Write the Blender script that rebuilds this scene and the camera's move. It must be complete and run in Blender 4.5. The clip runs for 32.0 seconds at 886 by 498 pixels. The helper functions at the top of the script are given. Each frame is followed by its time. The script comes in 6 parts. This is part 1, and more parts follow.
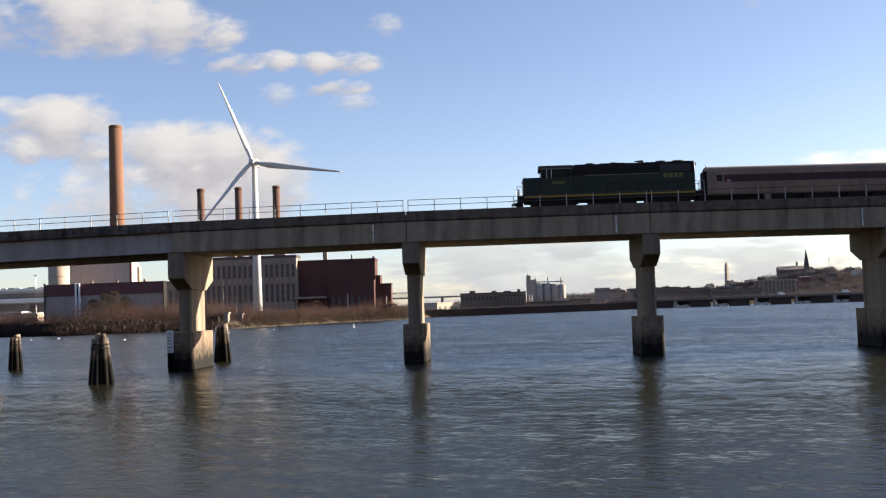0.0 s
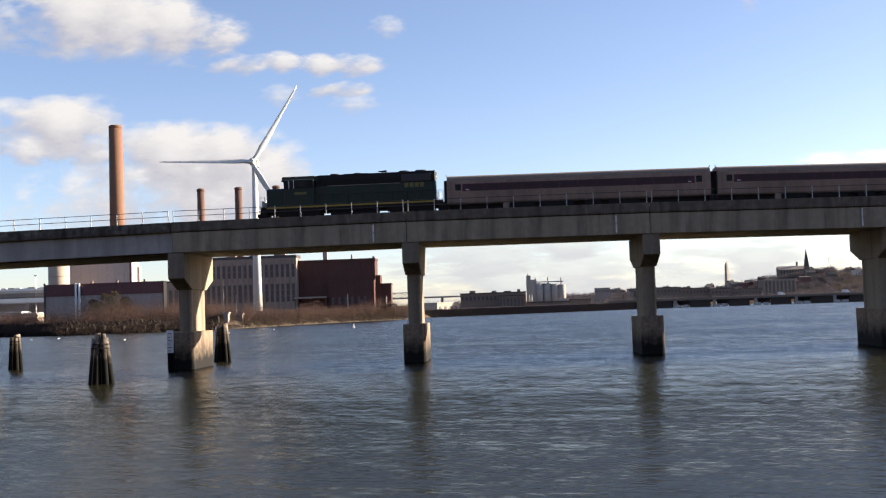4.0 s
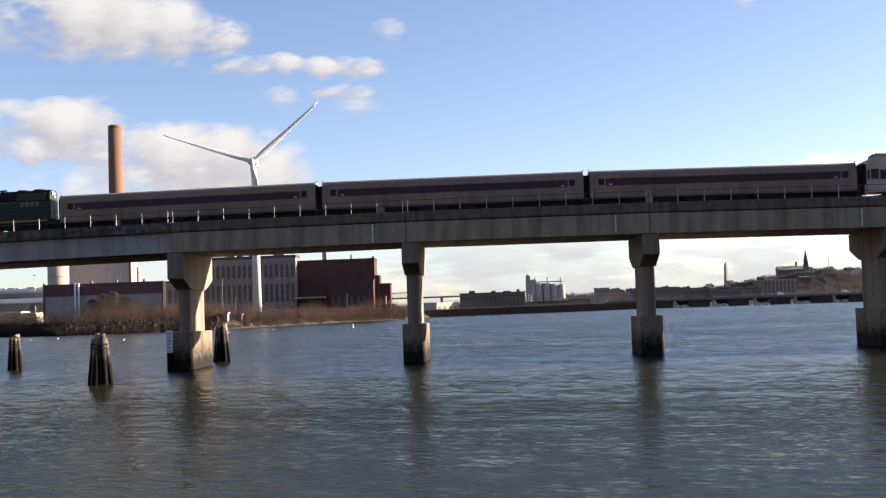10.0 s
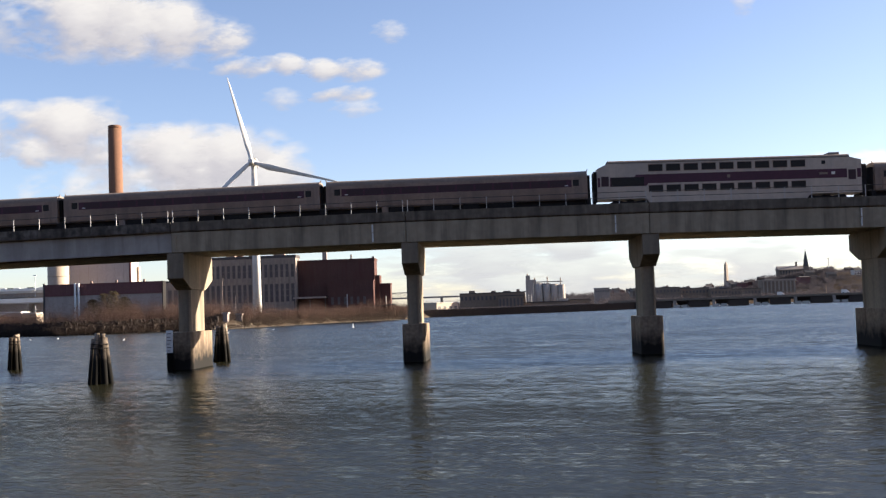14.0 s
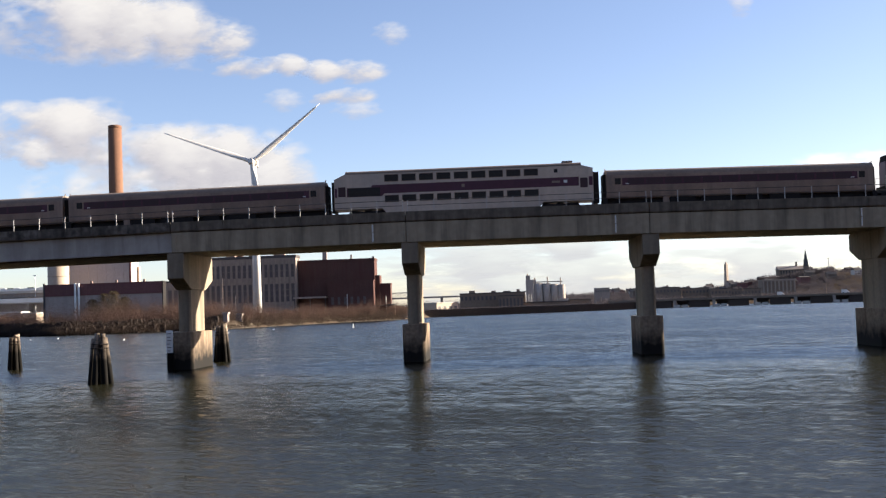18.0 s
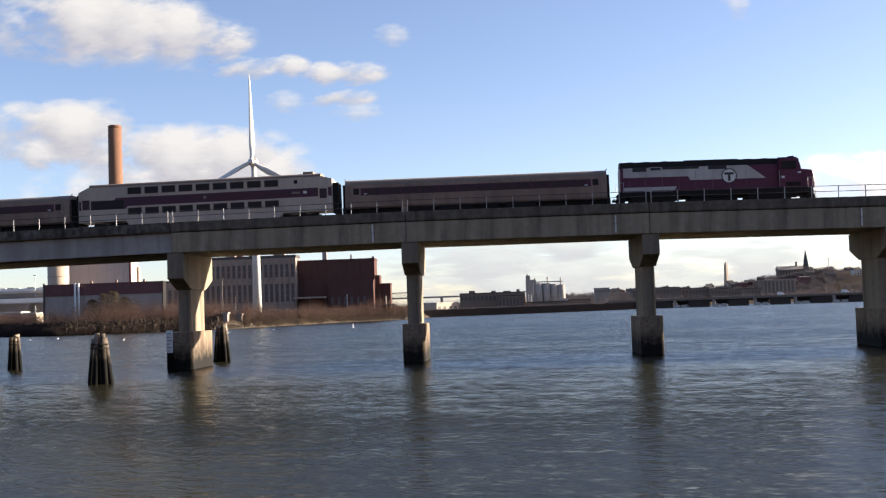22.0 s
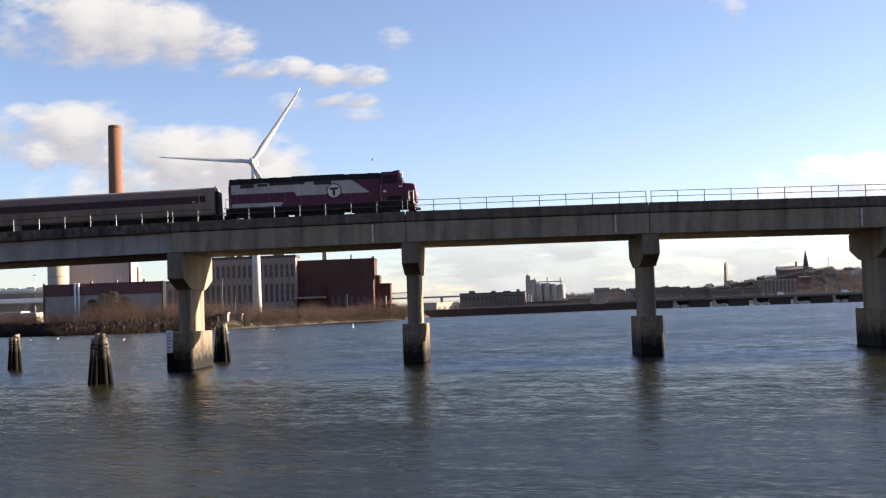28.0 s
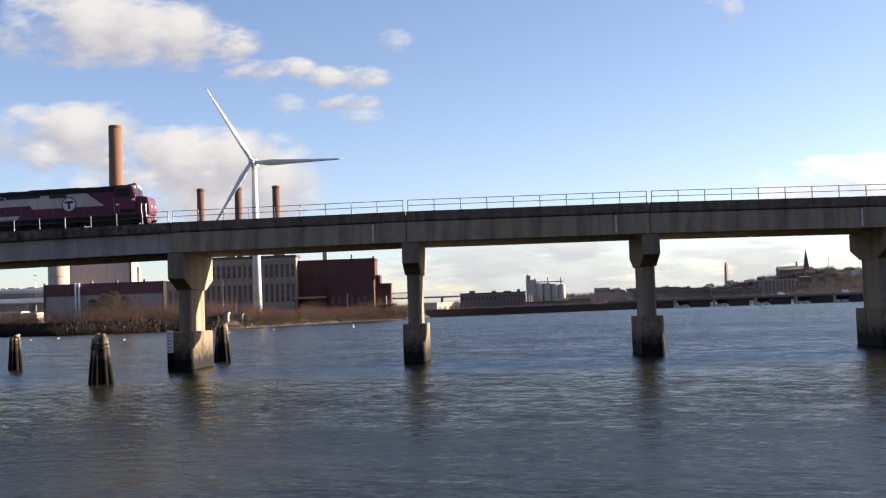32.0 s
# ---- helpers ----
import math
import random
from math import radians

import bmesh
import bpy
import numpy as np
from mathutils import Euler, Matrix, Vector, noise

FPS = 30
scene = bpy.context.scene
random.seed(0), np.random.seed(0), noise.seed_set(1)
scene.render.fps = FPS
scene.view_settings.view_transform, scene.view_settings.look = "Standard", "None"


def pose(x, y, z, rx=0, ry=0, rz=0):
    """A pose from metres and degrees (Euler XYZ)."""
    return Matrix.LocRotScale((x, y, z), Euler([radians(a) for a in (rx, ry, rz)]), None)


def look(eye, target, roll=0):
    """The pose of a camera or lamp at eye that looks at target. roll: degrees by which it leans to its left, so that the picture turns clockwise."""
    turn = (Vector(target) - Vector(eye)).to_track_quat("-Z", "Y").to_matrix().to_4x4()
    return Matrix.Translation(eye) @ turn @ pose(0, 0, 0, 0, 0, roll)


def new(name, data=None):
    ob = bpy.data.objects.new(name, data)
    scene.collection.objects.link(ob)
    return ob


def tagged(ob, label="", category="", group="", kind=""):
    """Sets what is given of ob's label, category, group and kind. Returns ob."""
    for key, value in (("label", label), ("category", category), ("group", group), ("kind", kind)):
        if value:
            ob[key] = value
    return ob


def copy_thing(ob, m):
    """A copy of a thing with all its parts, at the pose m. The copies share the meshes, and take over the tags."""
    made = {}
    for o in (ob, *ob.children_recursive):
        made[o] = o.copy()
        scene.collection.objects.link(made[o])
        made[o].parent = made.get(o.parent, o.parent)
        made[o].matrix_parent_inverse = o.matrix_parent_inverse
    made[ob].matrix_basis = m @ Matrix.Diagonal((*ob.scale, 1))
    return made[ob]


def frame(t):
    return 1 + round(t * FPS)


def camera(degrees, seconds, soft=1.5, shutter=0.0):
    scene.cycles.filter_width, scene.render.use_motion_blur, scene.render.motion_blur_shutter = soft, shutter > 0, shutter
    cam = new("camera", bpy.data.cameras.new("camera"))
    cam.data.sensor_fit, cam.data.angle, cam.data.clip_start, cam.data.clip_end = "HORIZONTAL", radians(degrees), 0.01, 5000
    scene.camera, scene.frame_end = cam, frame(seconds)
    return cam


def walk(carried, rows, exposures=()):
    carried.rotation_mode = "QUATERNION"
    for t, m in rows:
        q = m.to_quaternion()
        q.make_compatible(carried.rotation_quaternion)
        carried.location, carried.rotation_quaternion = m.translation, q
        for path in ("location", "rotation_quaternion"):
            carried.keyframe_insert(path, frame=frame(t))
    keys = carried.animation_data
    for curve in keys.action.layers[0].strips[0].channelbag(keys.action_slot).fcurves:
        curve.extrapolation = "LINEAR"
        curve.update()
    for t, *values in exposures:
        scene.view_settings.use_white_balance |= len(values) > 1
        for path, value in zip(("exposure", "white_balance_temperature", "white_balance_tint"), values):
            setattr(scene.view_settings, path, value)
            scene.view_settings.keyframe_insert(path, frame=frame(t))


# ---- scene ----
SECONDS = 32.0
EYE = Vector((7.737, -104.17, 4.92))
AIM = Vector((3.334, -4.405, 10.163))
ROLL = -2.0

cam = camera(42.81, SECONDS, soft=1.28)


def sight(right=0.0, down=0.0):
    """The camera's pose with a slight nudge of the tripod, in hundredths of a degree."""
    return look(EYE, AIM, ROLL) @ pose(0, 0, 0, -down / 100, -right / 100, 0)


walk(cam, [(0, sight()), (8.4, sight()), (9.0, sight(3)), (11.8, sight(3)), (12.0, sight(9)), (12.2, sight(3)),
           (14.5, sight(3)), (16.5, sight(1)), (17.5, sight(1)), (18.2, sight(3)), (31.0, sight(3)), (32, sight(1))],
     exposures=[(0, 1.75), (1.2, 1.76), (2.6, 1.90), (28, 1.90), (30, 1.82), (32, 1.82)])

# ---- daylight ----
SUN = Vector((1.0, 0.307, 0.295)).normalized()
world = bpy.data.worlds.new("daylight")
scene.world = world
world.use_nodes = True
wn = world.node_tree.nodes
sky = wn.new("ShaderNodeTexSky")
sky.sky_type = "NISHITA"
sky.sun_disc = False
sky.sun_elevation = math.asin(SUN.z)
sky.sun_rotation = math.atan2(SUN.x, SUN.y)
sky.air_density, sky.dust_density, sky.ozone_density = 0.75, 0.5, 1.6
wn["Background"].inputs["Strength"].default_value = 0.058
tint = wn.new("ShaderNodeMix")
tint.data_type, tint.blend_type = "RGBA", "MULTIPLY"
tint.inputs[0].default_value, tint.inputs[7].default_value = 1.0, (1.10, 0.992, 1.04, 1)
world.node_tree.links.new(sky.outputs[0], tint.inputs[6])
pale = wn.new("ShaderNodeHueSaturation")
pale.inputs["Saturation"].default_value = 0.99
world.node_tree.links.new(tint.outputs[2], pale.inputs["Color"])
world.node_tree.links.new(pale.outputs[0], wn["Background"].inputs["Color"])
sun = new("sun", bpy.data.lights.new("sun", "SUN"))
sun.data.energy, sun.data.angle, sun.data.color = 5.0, radians(0.6), (1.0, 0.87, 0.70)
sun.matrix_world = look(SUN * 200, (0, 0, 0))
scene.view_settings.exposure = 1.9


# ---- materials ----
def material(name):
    m = bpy.data.materials.new(name)
    m.use_nodes = True
    t = m.node_tree
    return m, t.nodes, t.links, t.nodes["Principled BSDF"]


def mixed(nodes, links, fac, a, b, mode="MIX"):
    n = nodes.new("ShaderNodeMix")
    n.data_type, n.blend_type = "RGBA", mode
    for sock, v in ((n.inputs[0], fac), (n.inputs[6], a), (n.inputs[7], b)):
        if isinstance(v, (int, float)):
            sock.default_value = v
        elif isinstance(v, tuple):
            sock.default_value = (*v, 1)
        else:
            links.new(v, sock)
    return n.outputs[2]


def grain(nodes, links, vec, scale, detail=5, stretch=(1, 1, 1)):
    mp = nodes.new("ShaderNodeMapping")
    mp.inputs["Scale"].default_value = stretch
    links.new(vec, mp.inputs["Vector"])
    n = nodes.new("ShaderNodeTexNoise")
    n.inputs["Scale"].default_value, n.inputs["Detail"].default_value = scale, detail
    links.new(mp.outputs[0], n.inputs["Vector"])
    return n.outputs["Fac"]


def span(nodes, links, v, a, b, c=0.0, d=1.0):
    n = nodes.new("ShaderNodeMapRange")
    links.new(v, n.inputs[0])
    for i, x in zip((1, 2, 3, 4), (a, b, c, d)):
        n.inputs[i].default_value = x
    return n.outputs[0]


def surface(name, col, col2, rough=0.8, metal=0.0, scale=2.0, bump=0.3, depth=0.01, streak=None, dirt=0.35, tide=None, pieces=0.0, coat=0.0):
    """A weathered surface: two scales of mottling, optional runs of dirt down it, a wet band below the tide line, and variety from piece to piece."""
    m, N, L, P = material(name)
    vec = N.new("ShaderNodeTexCoord").outputs["Object"]
    fine = grain(N, L, vec, scale * 3)
    wide = grain(N, L, vec, scale * 0.22, 3)
    c = mixed(N, L, span(N, L, fine, 0.35, 0.65), col, col2)
    c = mixed(N, L, span(N, L, wide, 0.35, 0.7, 0.0, 0.5), c, tuple(x * 0.7 for x in col), "MIX")
    if streak:
        run = grain(N, L, vec, 1.0, 5, (0.7, 0.7, 0.06))
        c = mixed(N, L, span(N, L, run, 0.46, 0.66, 0.0, dirt), c, streak)
        thin = grain(N, L, vec, 1.0, 4, (1.5, 1.5, 0.12))
        c = mixed(N, L, span(N, L, thin, 0.55, 0.68, 0.0, dirt * 0.75), c, streak)
        c = mixed(N, L, span(N, L, thin, 0.40, 0.28, 0.0, 0.3), c, tuple(min(0.8, x * 1.25) for x in col))
    if tide:
        level, wet = tide
        sep = N.new("ShaderNodeSeparateXYZ")
        L.new(vec, sep.inputs[0])
        add = N.new("ShaderNodeMath")
        L.new(sep.outputs[2], add.inputs[0])
        L.new(span(N, L, grain(N, L, vec, 1.6, 4), 0.3, 0.7, -0.45, 0.45), add.inputs[1])
        c = mixed(N, L, span(N, L, add.outputs[0], level - 0.7, level + 1.2, 1.0, 0.0), c, wet)
    if pieces:
        info = N.new("ShaderNodeObjectInfo")
        c = mixed(N, L, 1.0, c, span_rgb(N, L, info.outputs["Random"], 1 - pieces, 1 + pieces * 0.4), "MULTIPLY")
    L.new(c, P.inputs["Base Color"])
    P.inputs["Roughness"].default_value, P.inputs["Metallic"].default_value = rough, metal
    P.inputs["Coat Weight"].default_value = coat
    P.inputs["Specular IOR Level"].default_value = 0.12 if rough > 0.7 else 0.4
    if bump:
        b = N.new("ShaderNodeBump")
        b.inputs["Strength"].default_value, b.inputs["Distance"].default_value = bump, depth
        L.new(fine, b.inputs["Height"])
        L.new(b.outputs[0], P.inputs["Normal"])
    return m


def span_rgb(nodes, links, v, a, b):
    n = nodes.new("ShaderNodeCombineColor")
    r = span(nodes, links, v, 0, 1, a, b)
    for i in range(3):
        links.new(r, n.inputs[i])
    return n.outputs[0]


CONCRETE = surface("stained_concrete", (0.415, 0.342, 0.247), (0.34, 0.28, 0.202), 0.88, scale=0.5, streak=(0.07, 0.06, 0.05), dirt=0.48)
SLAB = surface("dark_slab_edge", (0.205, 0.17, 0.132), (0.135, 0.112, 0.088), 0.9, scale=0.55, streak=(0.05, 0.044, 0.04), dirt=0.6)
PIER = surface("pier_concrete", (0.305, 0.252, 0.187), (0.255, 0.211, 0.157), 0.88, scale=0.9, streak=(0.08, 0.064, 0.05), dirt=0.45)
BASE = surface("pier_base_concrete", (0.29, 0.22, 0.157), (0.185, 0.141, 0.102), 0.85, scale=1.1, streak=(0.10, 0.065, 0.045), dirt=0.65, tide=(1.55, (0.014, 0.013, 0.012)))
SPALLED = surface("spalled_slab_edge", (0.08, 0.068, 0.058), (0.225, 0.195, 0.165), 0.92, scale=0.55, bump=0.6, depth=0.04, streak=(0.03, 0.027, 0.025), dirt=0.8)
GIRDER = surface("blue_grey_paint", (0.405, 0.372, 0.335), (0.345, 0.318, 0.29), 0.55, scale=0.5, streak=(0.12, 0.10, 0.085), dirt=0.35)
RAILPAINT = surface("dull_rail_paint", (0.075, 0.077, 0.08), (0.055, 0.057, 0.06), 0.75, scale=6, bump=0.05)
# same railing as the dull bars, paled for sun on the post sides
POSTLIT = surface("sun_paled_post", (0.50, 0.49, 0.48), (0.42, 0.415, 0.41), 0.75, scale=6, bump=0.05)
GALV = surface("galvanised_steel", (0.48, 0.49, 0.50), (0.40, 0.41, 0.42), 0.45, 0.7, scale=6, bump=0.05)
STEEL = surface("rail_steel", (0.20, 0.17, 0.15), (0.14, 0.11, 0.10), 0.5, 0.8, scale=6)
BALLAST = surface("ballast", (0.22, 0.20, 0.19), (0.12, 0.11, 0.11), 0.95, scale=6, bump=1.0, depth=0.05)
TIMBER = surface("old_timber", (0.52, 0.42, 0.33), (0.045, 0.031, 0.025), 0.85, scale=1.1, streak=(0.02, 0.015, 0.013), dirt=0.75, tide=(2.5, (0.006, 0.0055, 0.005)), pieces=0.65)
WHITE = surface("white_paint", (0.74, 0.73, 0.71), (0.68, 0.67, 0.65), 0.4, scale=0.4, bump=0.03)
TURBINE = surface("warm_white_gelcoat", (0.66, 0.63, 0.60), (0.61, 0.585, 0.56), 0.5, scale=0.4, bump=0.02)
SIGN = surface("sign_white", (0.72, 0.72, 0.70), (0.62, 0.62, 0.60), 0.6, scale=2)
INK = surface("sign_black", (0.03, 0.03, 0.03), (0.04, 0.04, 0.04), 0.6)
CHIMNEY = surface("buff_chimney_brick", (0.205, 0.108, 0.07), (0.17, 0.09, 0.06), 0.9, scale=0.3, streak=(0.20, 0.11, 0.07), dirt=0.25)
STACK = surface("dark_stack_brick", (0.15, 0.085, 0.064), (0.11, 0.064, 0.05), 0.9, scale=0.5)
SOOT = surface("sooty_cap", (0.028, 0.024, 0.023), (0.02, 0.018, 0.018), 0.9)
BRICK = surface("dark_red_brick", (0.104, 0.056, 0.049), (0.078, 0.044, 0.039), 0.9, scale=0.6, streak=(0.08, 0.03, 0.03), dirt=0.4)
MAROON = surface("maroon_cladding", (0.19, 0.088, 0.084), (0.157, 0.073, 0.07), 0.75, scale=0.4)
GREYWALL = surface("grey_wall", (0.36, 0.30, 0.265), (0.30, 0.25, 0.22), 0.85, scale=0.4, streak=(0.16, 0.14, 0.13), dirt=0.4)
PALE = surface("pale_wall", (0.50, 0.46, 0.42), (0.43, 0.40, 0.37), 0.8, scale=0.3)
CREAM = surface("cream_metal", (0.42, 0.325, 0.25), (0.38, 0.295, 0.225), 0.7, scale=0.3)
WAREWALL = surface("pale_block_wall", (0.45, 0.372, 0.325), (0.385, 0.317, 0.28), 0.85, scale=0.4, streak=(0.24, 0.20, 0.18), dirt=0.4)
TAN = surface("tan_wall", (0.22, 0.17, 0.135), (0.18, 0.14, 0.11), 0.85, scale=0.3)
# near-black stone with the bank's shadow band put into its tone
REVET = surface("shaded_bank_stone", (0.030, 0.022, 0.019), (0.018, 0.014, 0.012), 0.9, scale=0.6, bump=0.8, depth=0.1)
POWERWALL = surface("sooty_grey_plaster", (0.32, 0.262, 0.225), (0.265, 0.217, 0.187), 0.85, scale=0.4, streak=(0.12, 0.10, 0.092), dirt=0.4)
HALLSTONE = surface("weathered_hall_stone", (0.36, 0.295, 0.25), (0.31, 0.255, 0.215), 0.85, scale=0.3)
DARKWALL = surface("dark_brown_wall", (0.25, 0.185, 0.14), (0.20, 0.147, 0.112), 0.9, scale=0.3)
ROOFING = surface("dark_roofing", (0.10, 0.09, 0.09), (0.07, 0.065, 0.065), 0.9, scale=0.5)
GLASS = surface("dark_window_glass", (0.025, 0.03, 0.035), (0.02, 0.022, 0.025), 0.25, bump=0.0)
GLASS.node_tree.nodes["Principled BSDF"].inputs["Specular IOR Level"].default_value = 0.25
TAR = surface("tarred_timber", (0.080, 0.060, 0.050), (0.055, 0.042, 0.036), 0.95, scale=0.6)
DUSTY = surface("dusty_window_glass", (0.095, 0.080, 0.080), (0.075, 0.063, 0.064), 0.5, scale=0.6, bump=0.0)
ROCK = surface("riprap_stone", (0.175, 0.142, 0.108), (0.085, 0.070, 0.056), 0.9, scale=0.8, bump=0.8, depth=0.05)
BARK = surface("bark", (0.12, 0.09, 0.07), (0.08, 0.06, 0.05), 0.95)


def foliage(name, a, b):
    m, N, L, P = material(name)
    geo = N.new("ShaderNodeNewGeometry")
    L.new(mixed(N, L, geo.outputs["Random Per Island"], a, b), P.inputs["Base Color"])
    P.inputs["Roughness"].default_value = 0.9
    P.inputs["Specular IOR Level"].default_value = 0.1
    thin = N.new("ShaderNodeBsdfTranslucent")
    L.new(P.inputs["Base Color"].links[0].from_socket, thin.inputs["Color"])
    both = N.new("ShaderNodeMixShader")
    both.inputs[0].default_value = 0.5
    L.new(P.outputs[0], both.inputs[1])
    L.new(thin.outputs[0], both.inputs[2])
    L.new(both.outputs[0], N["Material Output"].inputs["Surface"])
    return m


SCRUB = foliage("bare_brown_scrub", (0.046, 0.034, 0.029), (0.070, 0.051, 0.043))
REED = foliage("dry_straw_reed", (0.075, 0.056, 0.042), (0.055, 0.041, 0.032))
# bluish cast puts distance haze into the twig colour
WINTER = foliage("bare_winter_trees", (0.044, 0.040, 0.048), (0.060, 0.054, 0.062))
COPSE = foliage("russet_bare_twigs", (0.080, 0.051, 0.043), (0.114, 0.074, 0.061))
FIR = foliage("dull_evergreen", (0.056, 0.044, 0.027), (0.080, 0.062, 0.040))


def water_material():
    """Murky river water; the slopes of wind chop at several sizes turn its surface, weaker where gusts leave it calm.
    Normals also tilt to the near bank to darken reflections.
    """
    m, N, L, P = material("rippled_river_water")
    vec = N.new("ShaderNodeTexCoord").outputs["Object"]
    gust = grain(N, L, vec, 0.03, 4, (0.22, 1.0, 1))
    place = N.new("ShaderNodeSeparateXYZ")
    L.new(vec, place.inputs[0])
    # chop gain: gust patches times distance from the near bank
    chop_gain = N.new("ShaderNodeMath")
    chop_gain.operation = "MULTIPLY"
    L.new(span(N, L, gust, 0.38, 0.60, 0.6, 1.22), chop_gain.inputs[0])
    L.new(span(N, L, place.outputs[1], -75, 40, 0.74, 1.5), chop_gain.inputs[1])
    chop_scale = chop_gain.outputs[0]
    total = None
    # size, stretch, turn of the crests, slope along and across the river
    for scale, stretch, turn, kx, ky in ((0.35, (0.25, 1.1, 1), 6, 0.03, 0.075), (1.6, (0.20, 1.0, 1), 20, 0.10, 0.14), (4.6, (0.24, 1.0, 1), 24, 0.20, 0.27), (10.0, (0.36, 1.0, 1), 14, 0.28, 0.32)):
        rt = N.new("ShaderNodeMapping")
        rt.inputs["Rotation"].default_value = (0, 0, radians(turn))
        L.new(vec, rt.inputs["Vector"])
        mp = N.new("ShaderNodeMapping")
        mp.inputs["Scale"].default_value = stretch
        L.new(rt.outputs[0], mp.inputs["Vector"])
        n = N.new("ShaderNodeTexNoise")
        n.inputs["Scale"].default_value, n.inputs["Detail"].default_value = scale, 1.5
        L.new(mp.outputs[0], n.inputs["Vector"])
        c = N.new("ShaderNodeVectorMath")
        c.operation = "SUBTRACT"
        c.inputs[1].default_value = (0.5, 0.5, 0.5)
        L.new(n.outputs["Color"], c.inputs[0])
        k = N.new("ShaderNodeVectorMath")
        k.operation = "MULTIPLY"
        k.inputs[1].default_value = (kx, ky, 0)
        L.new(c.outputs[0], k.inputs[0])
        if total is None:
            total = k.outputs[0]
        else:
            q = N.new("ShaderNodeVectorMath")
            L.new(total, q.inputs[0])
            L.new(k.outputs[0], q.inputs[1])
            total = q.outputs[0]
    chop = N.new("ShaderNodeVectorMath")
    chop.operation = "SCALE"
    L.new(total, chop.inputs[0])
    L.new(chop_scale, chop.inputs["Scale"])
    # normals tilted to the near bank, more so far out, to darken the reflection
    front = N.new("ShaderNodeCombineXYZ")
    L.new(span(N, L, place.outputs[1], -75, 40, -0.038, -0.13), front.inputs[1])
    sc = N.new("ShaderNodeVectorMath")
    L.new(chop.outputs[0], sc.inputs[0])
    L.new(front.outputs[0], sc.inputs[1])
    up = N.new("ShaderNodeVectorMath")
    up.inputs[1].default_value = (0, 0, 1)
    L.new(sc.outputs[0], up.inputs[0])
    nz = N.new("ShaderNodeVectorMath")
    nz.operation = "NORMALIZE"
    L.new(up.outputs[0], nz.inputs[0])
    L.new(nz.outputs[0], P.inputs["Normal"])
    L.new(mixed(N, L, span(N, L, gust, 0.3, 0.7), (0.0148, 0.0145, 0.0085), (0.0192, 0.0188, 0.011)), P.inputs["Base Color"])
    # low IOR and yellowish tint weaken the blue of the reflected sky
    P.inputs["Roughness"].default_value, P.inputs["IOR"].default_value = 0.16, 1.127
    P.inputs["Specular Tint"].default_value = (0.91, 0.94, 0.44, 1)
    return m


WATER = water_material()


def ground_material():
    m, N, L, P = material("riverside_ground")
    vec = N.new("ShaderNodeTexCoord").outputs["Object"]
    a = grain(N, L, vec, 0.35, 6)
    b = grain(N, L, vec, 0.03, 4)
    c = mixed(N, L, span(N, L, a, 0.35, 0.65), (0.09, 0.065, 0.045), (0.055, 0.042, 0.032))
    c = mixed(N, L, span(N, L, b, 0.4, 0.6, 0, 0.7), c, (0.075, 0.062, 0.05))
    L.new(c, P.inputs["Base Color"])
    P.inputs["Roughness"].default_value, P.inputs["Specular IOR Level"].default_value = 0.95, 0.0
    bp = N.new("ShaderNodeBump")
    bp.inputs["Distance"].default_value = 0.215
    L.new(a, bp.inputs["Height"])
    L.new(bp.outputs[0], P.inputs["Normal"])
    return m


GROUND = ground_material()


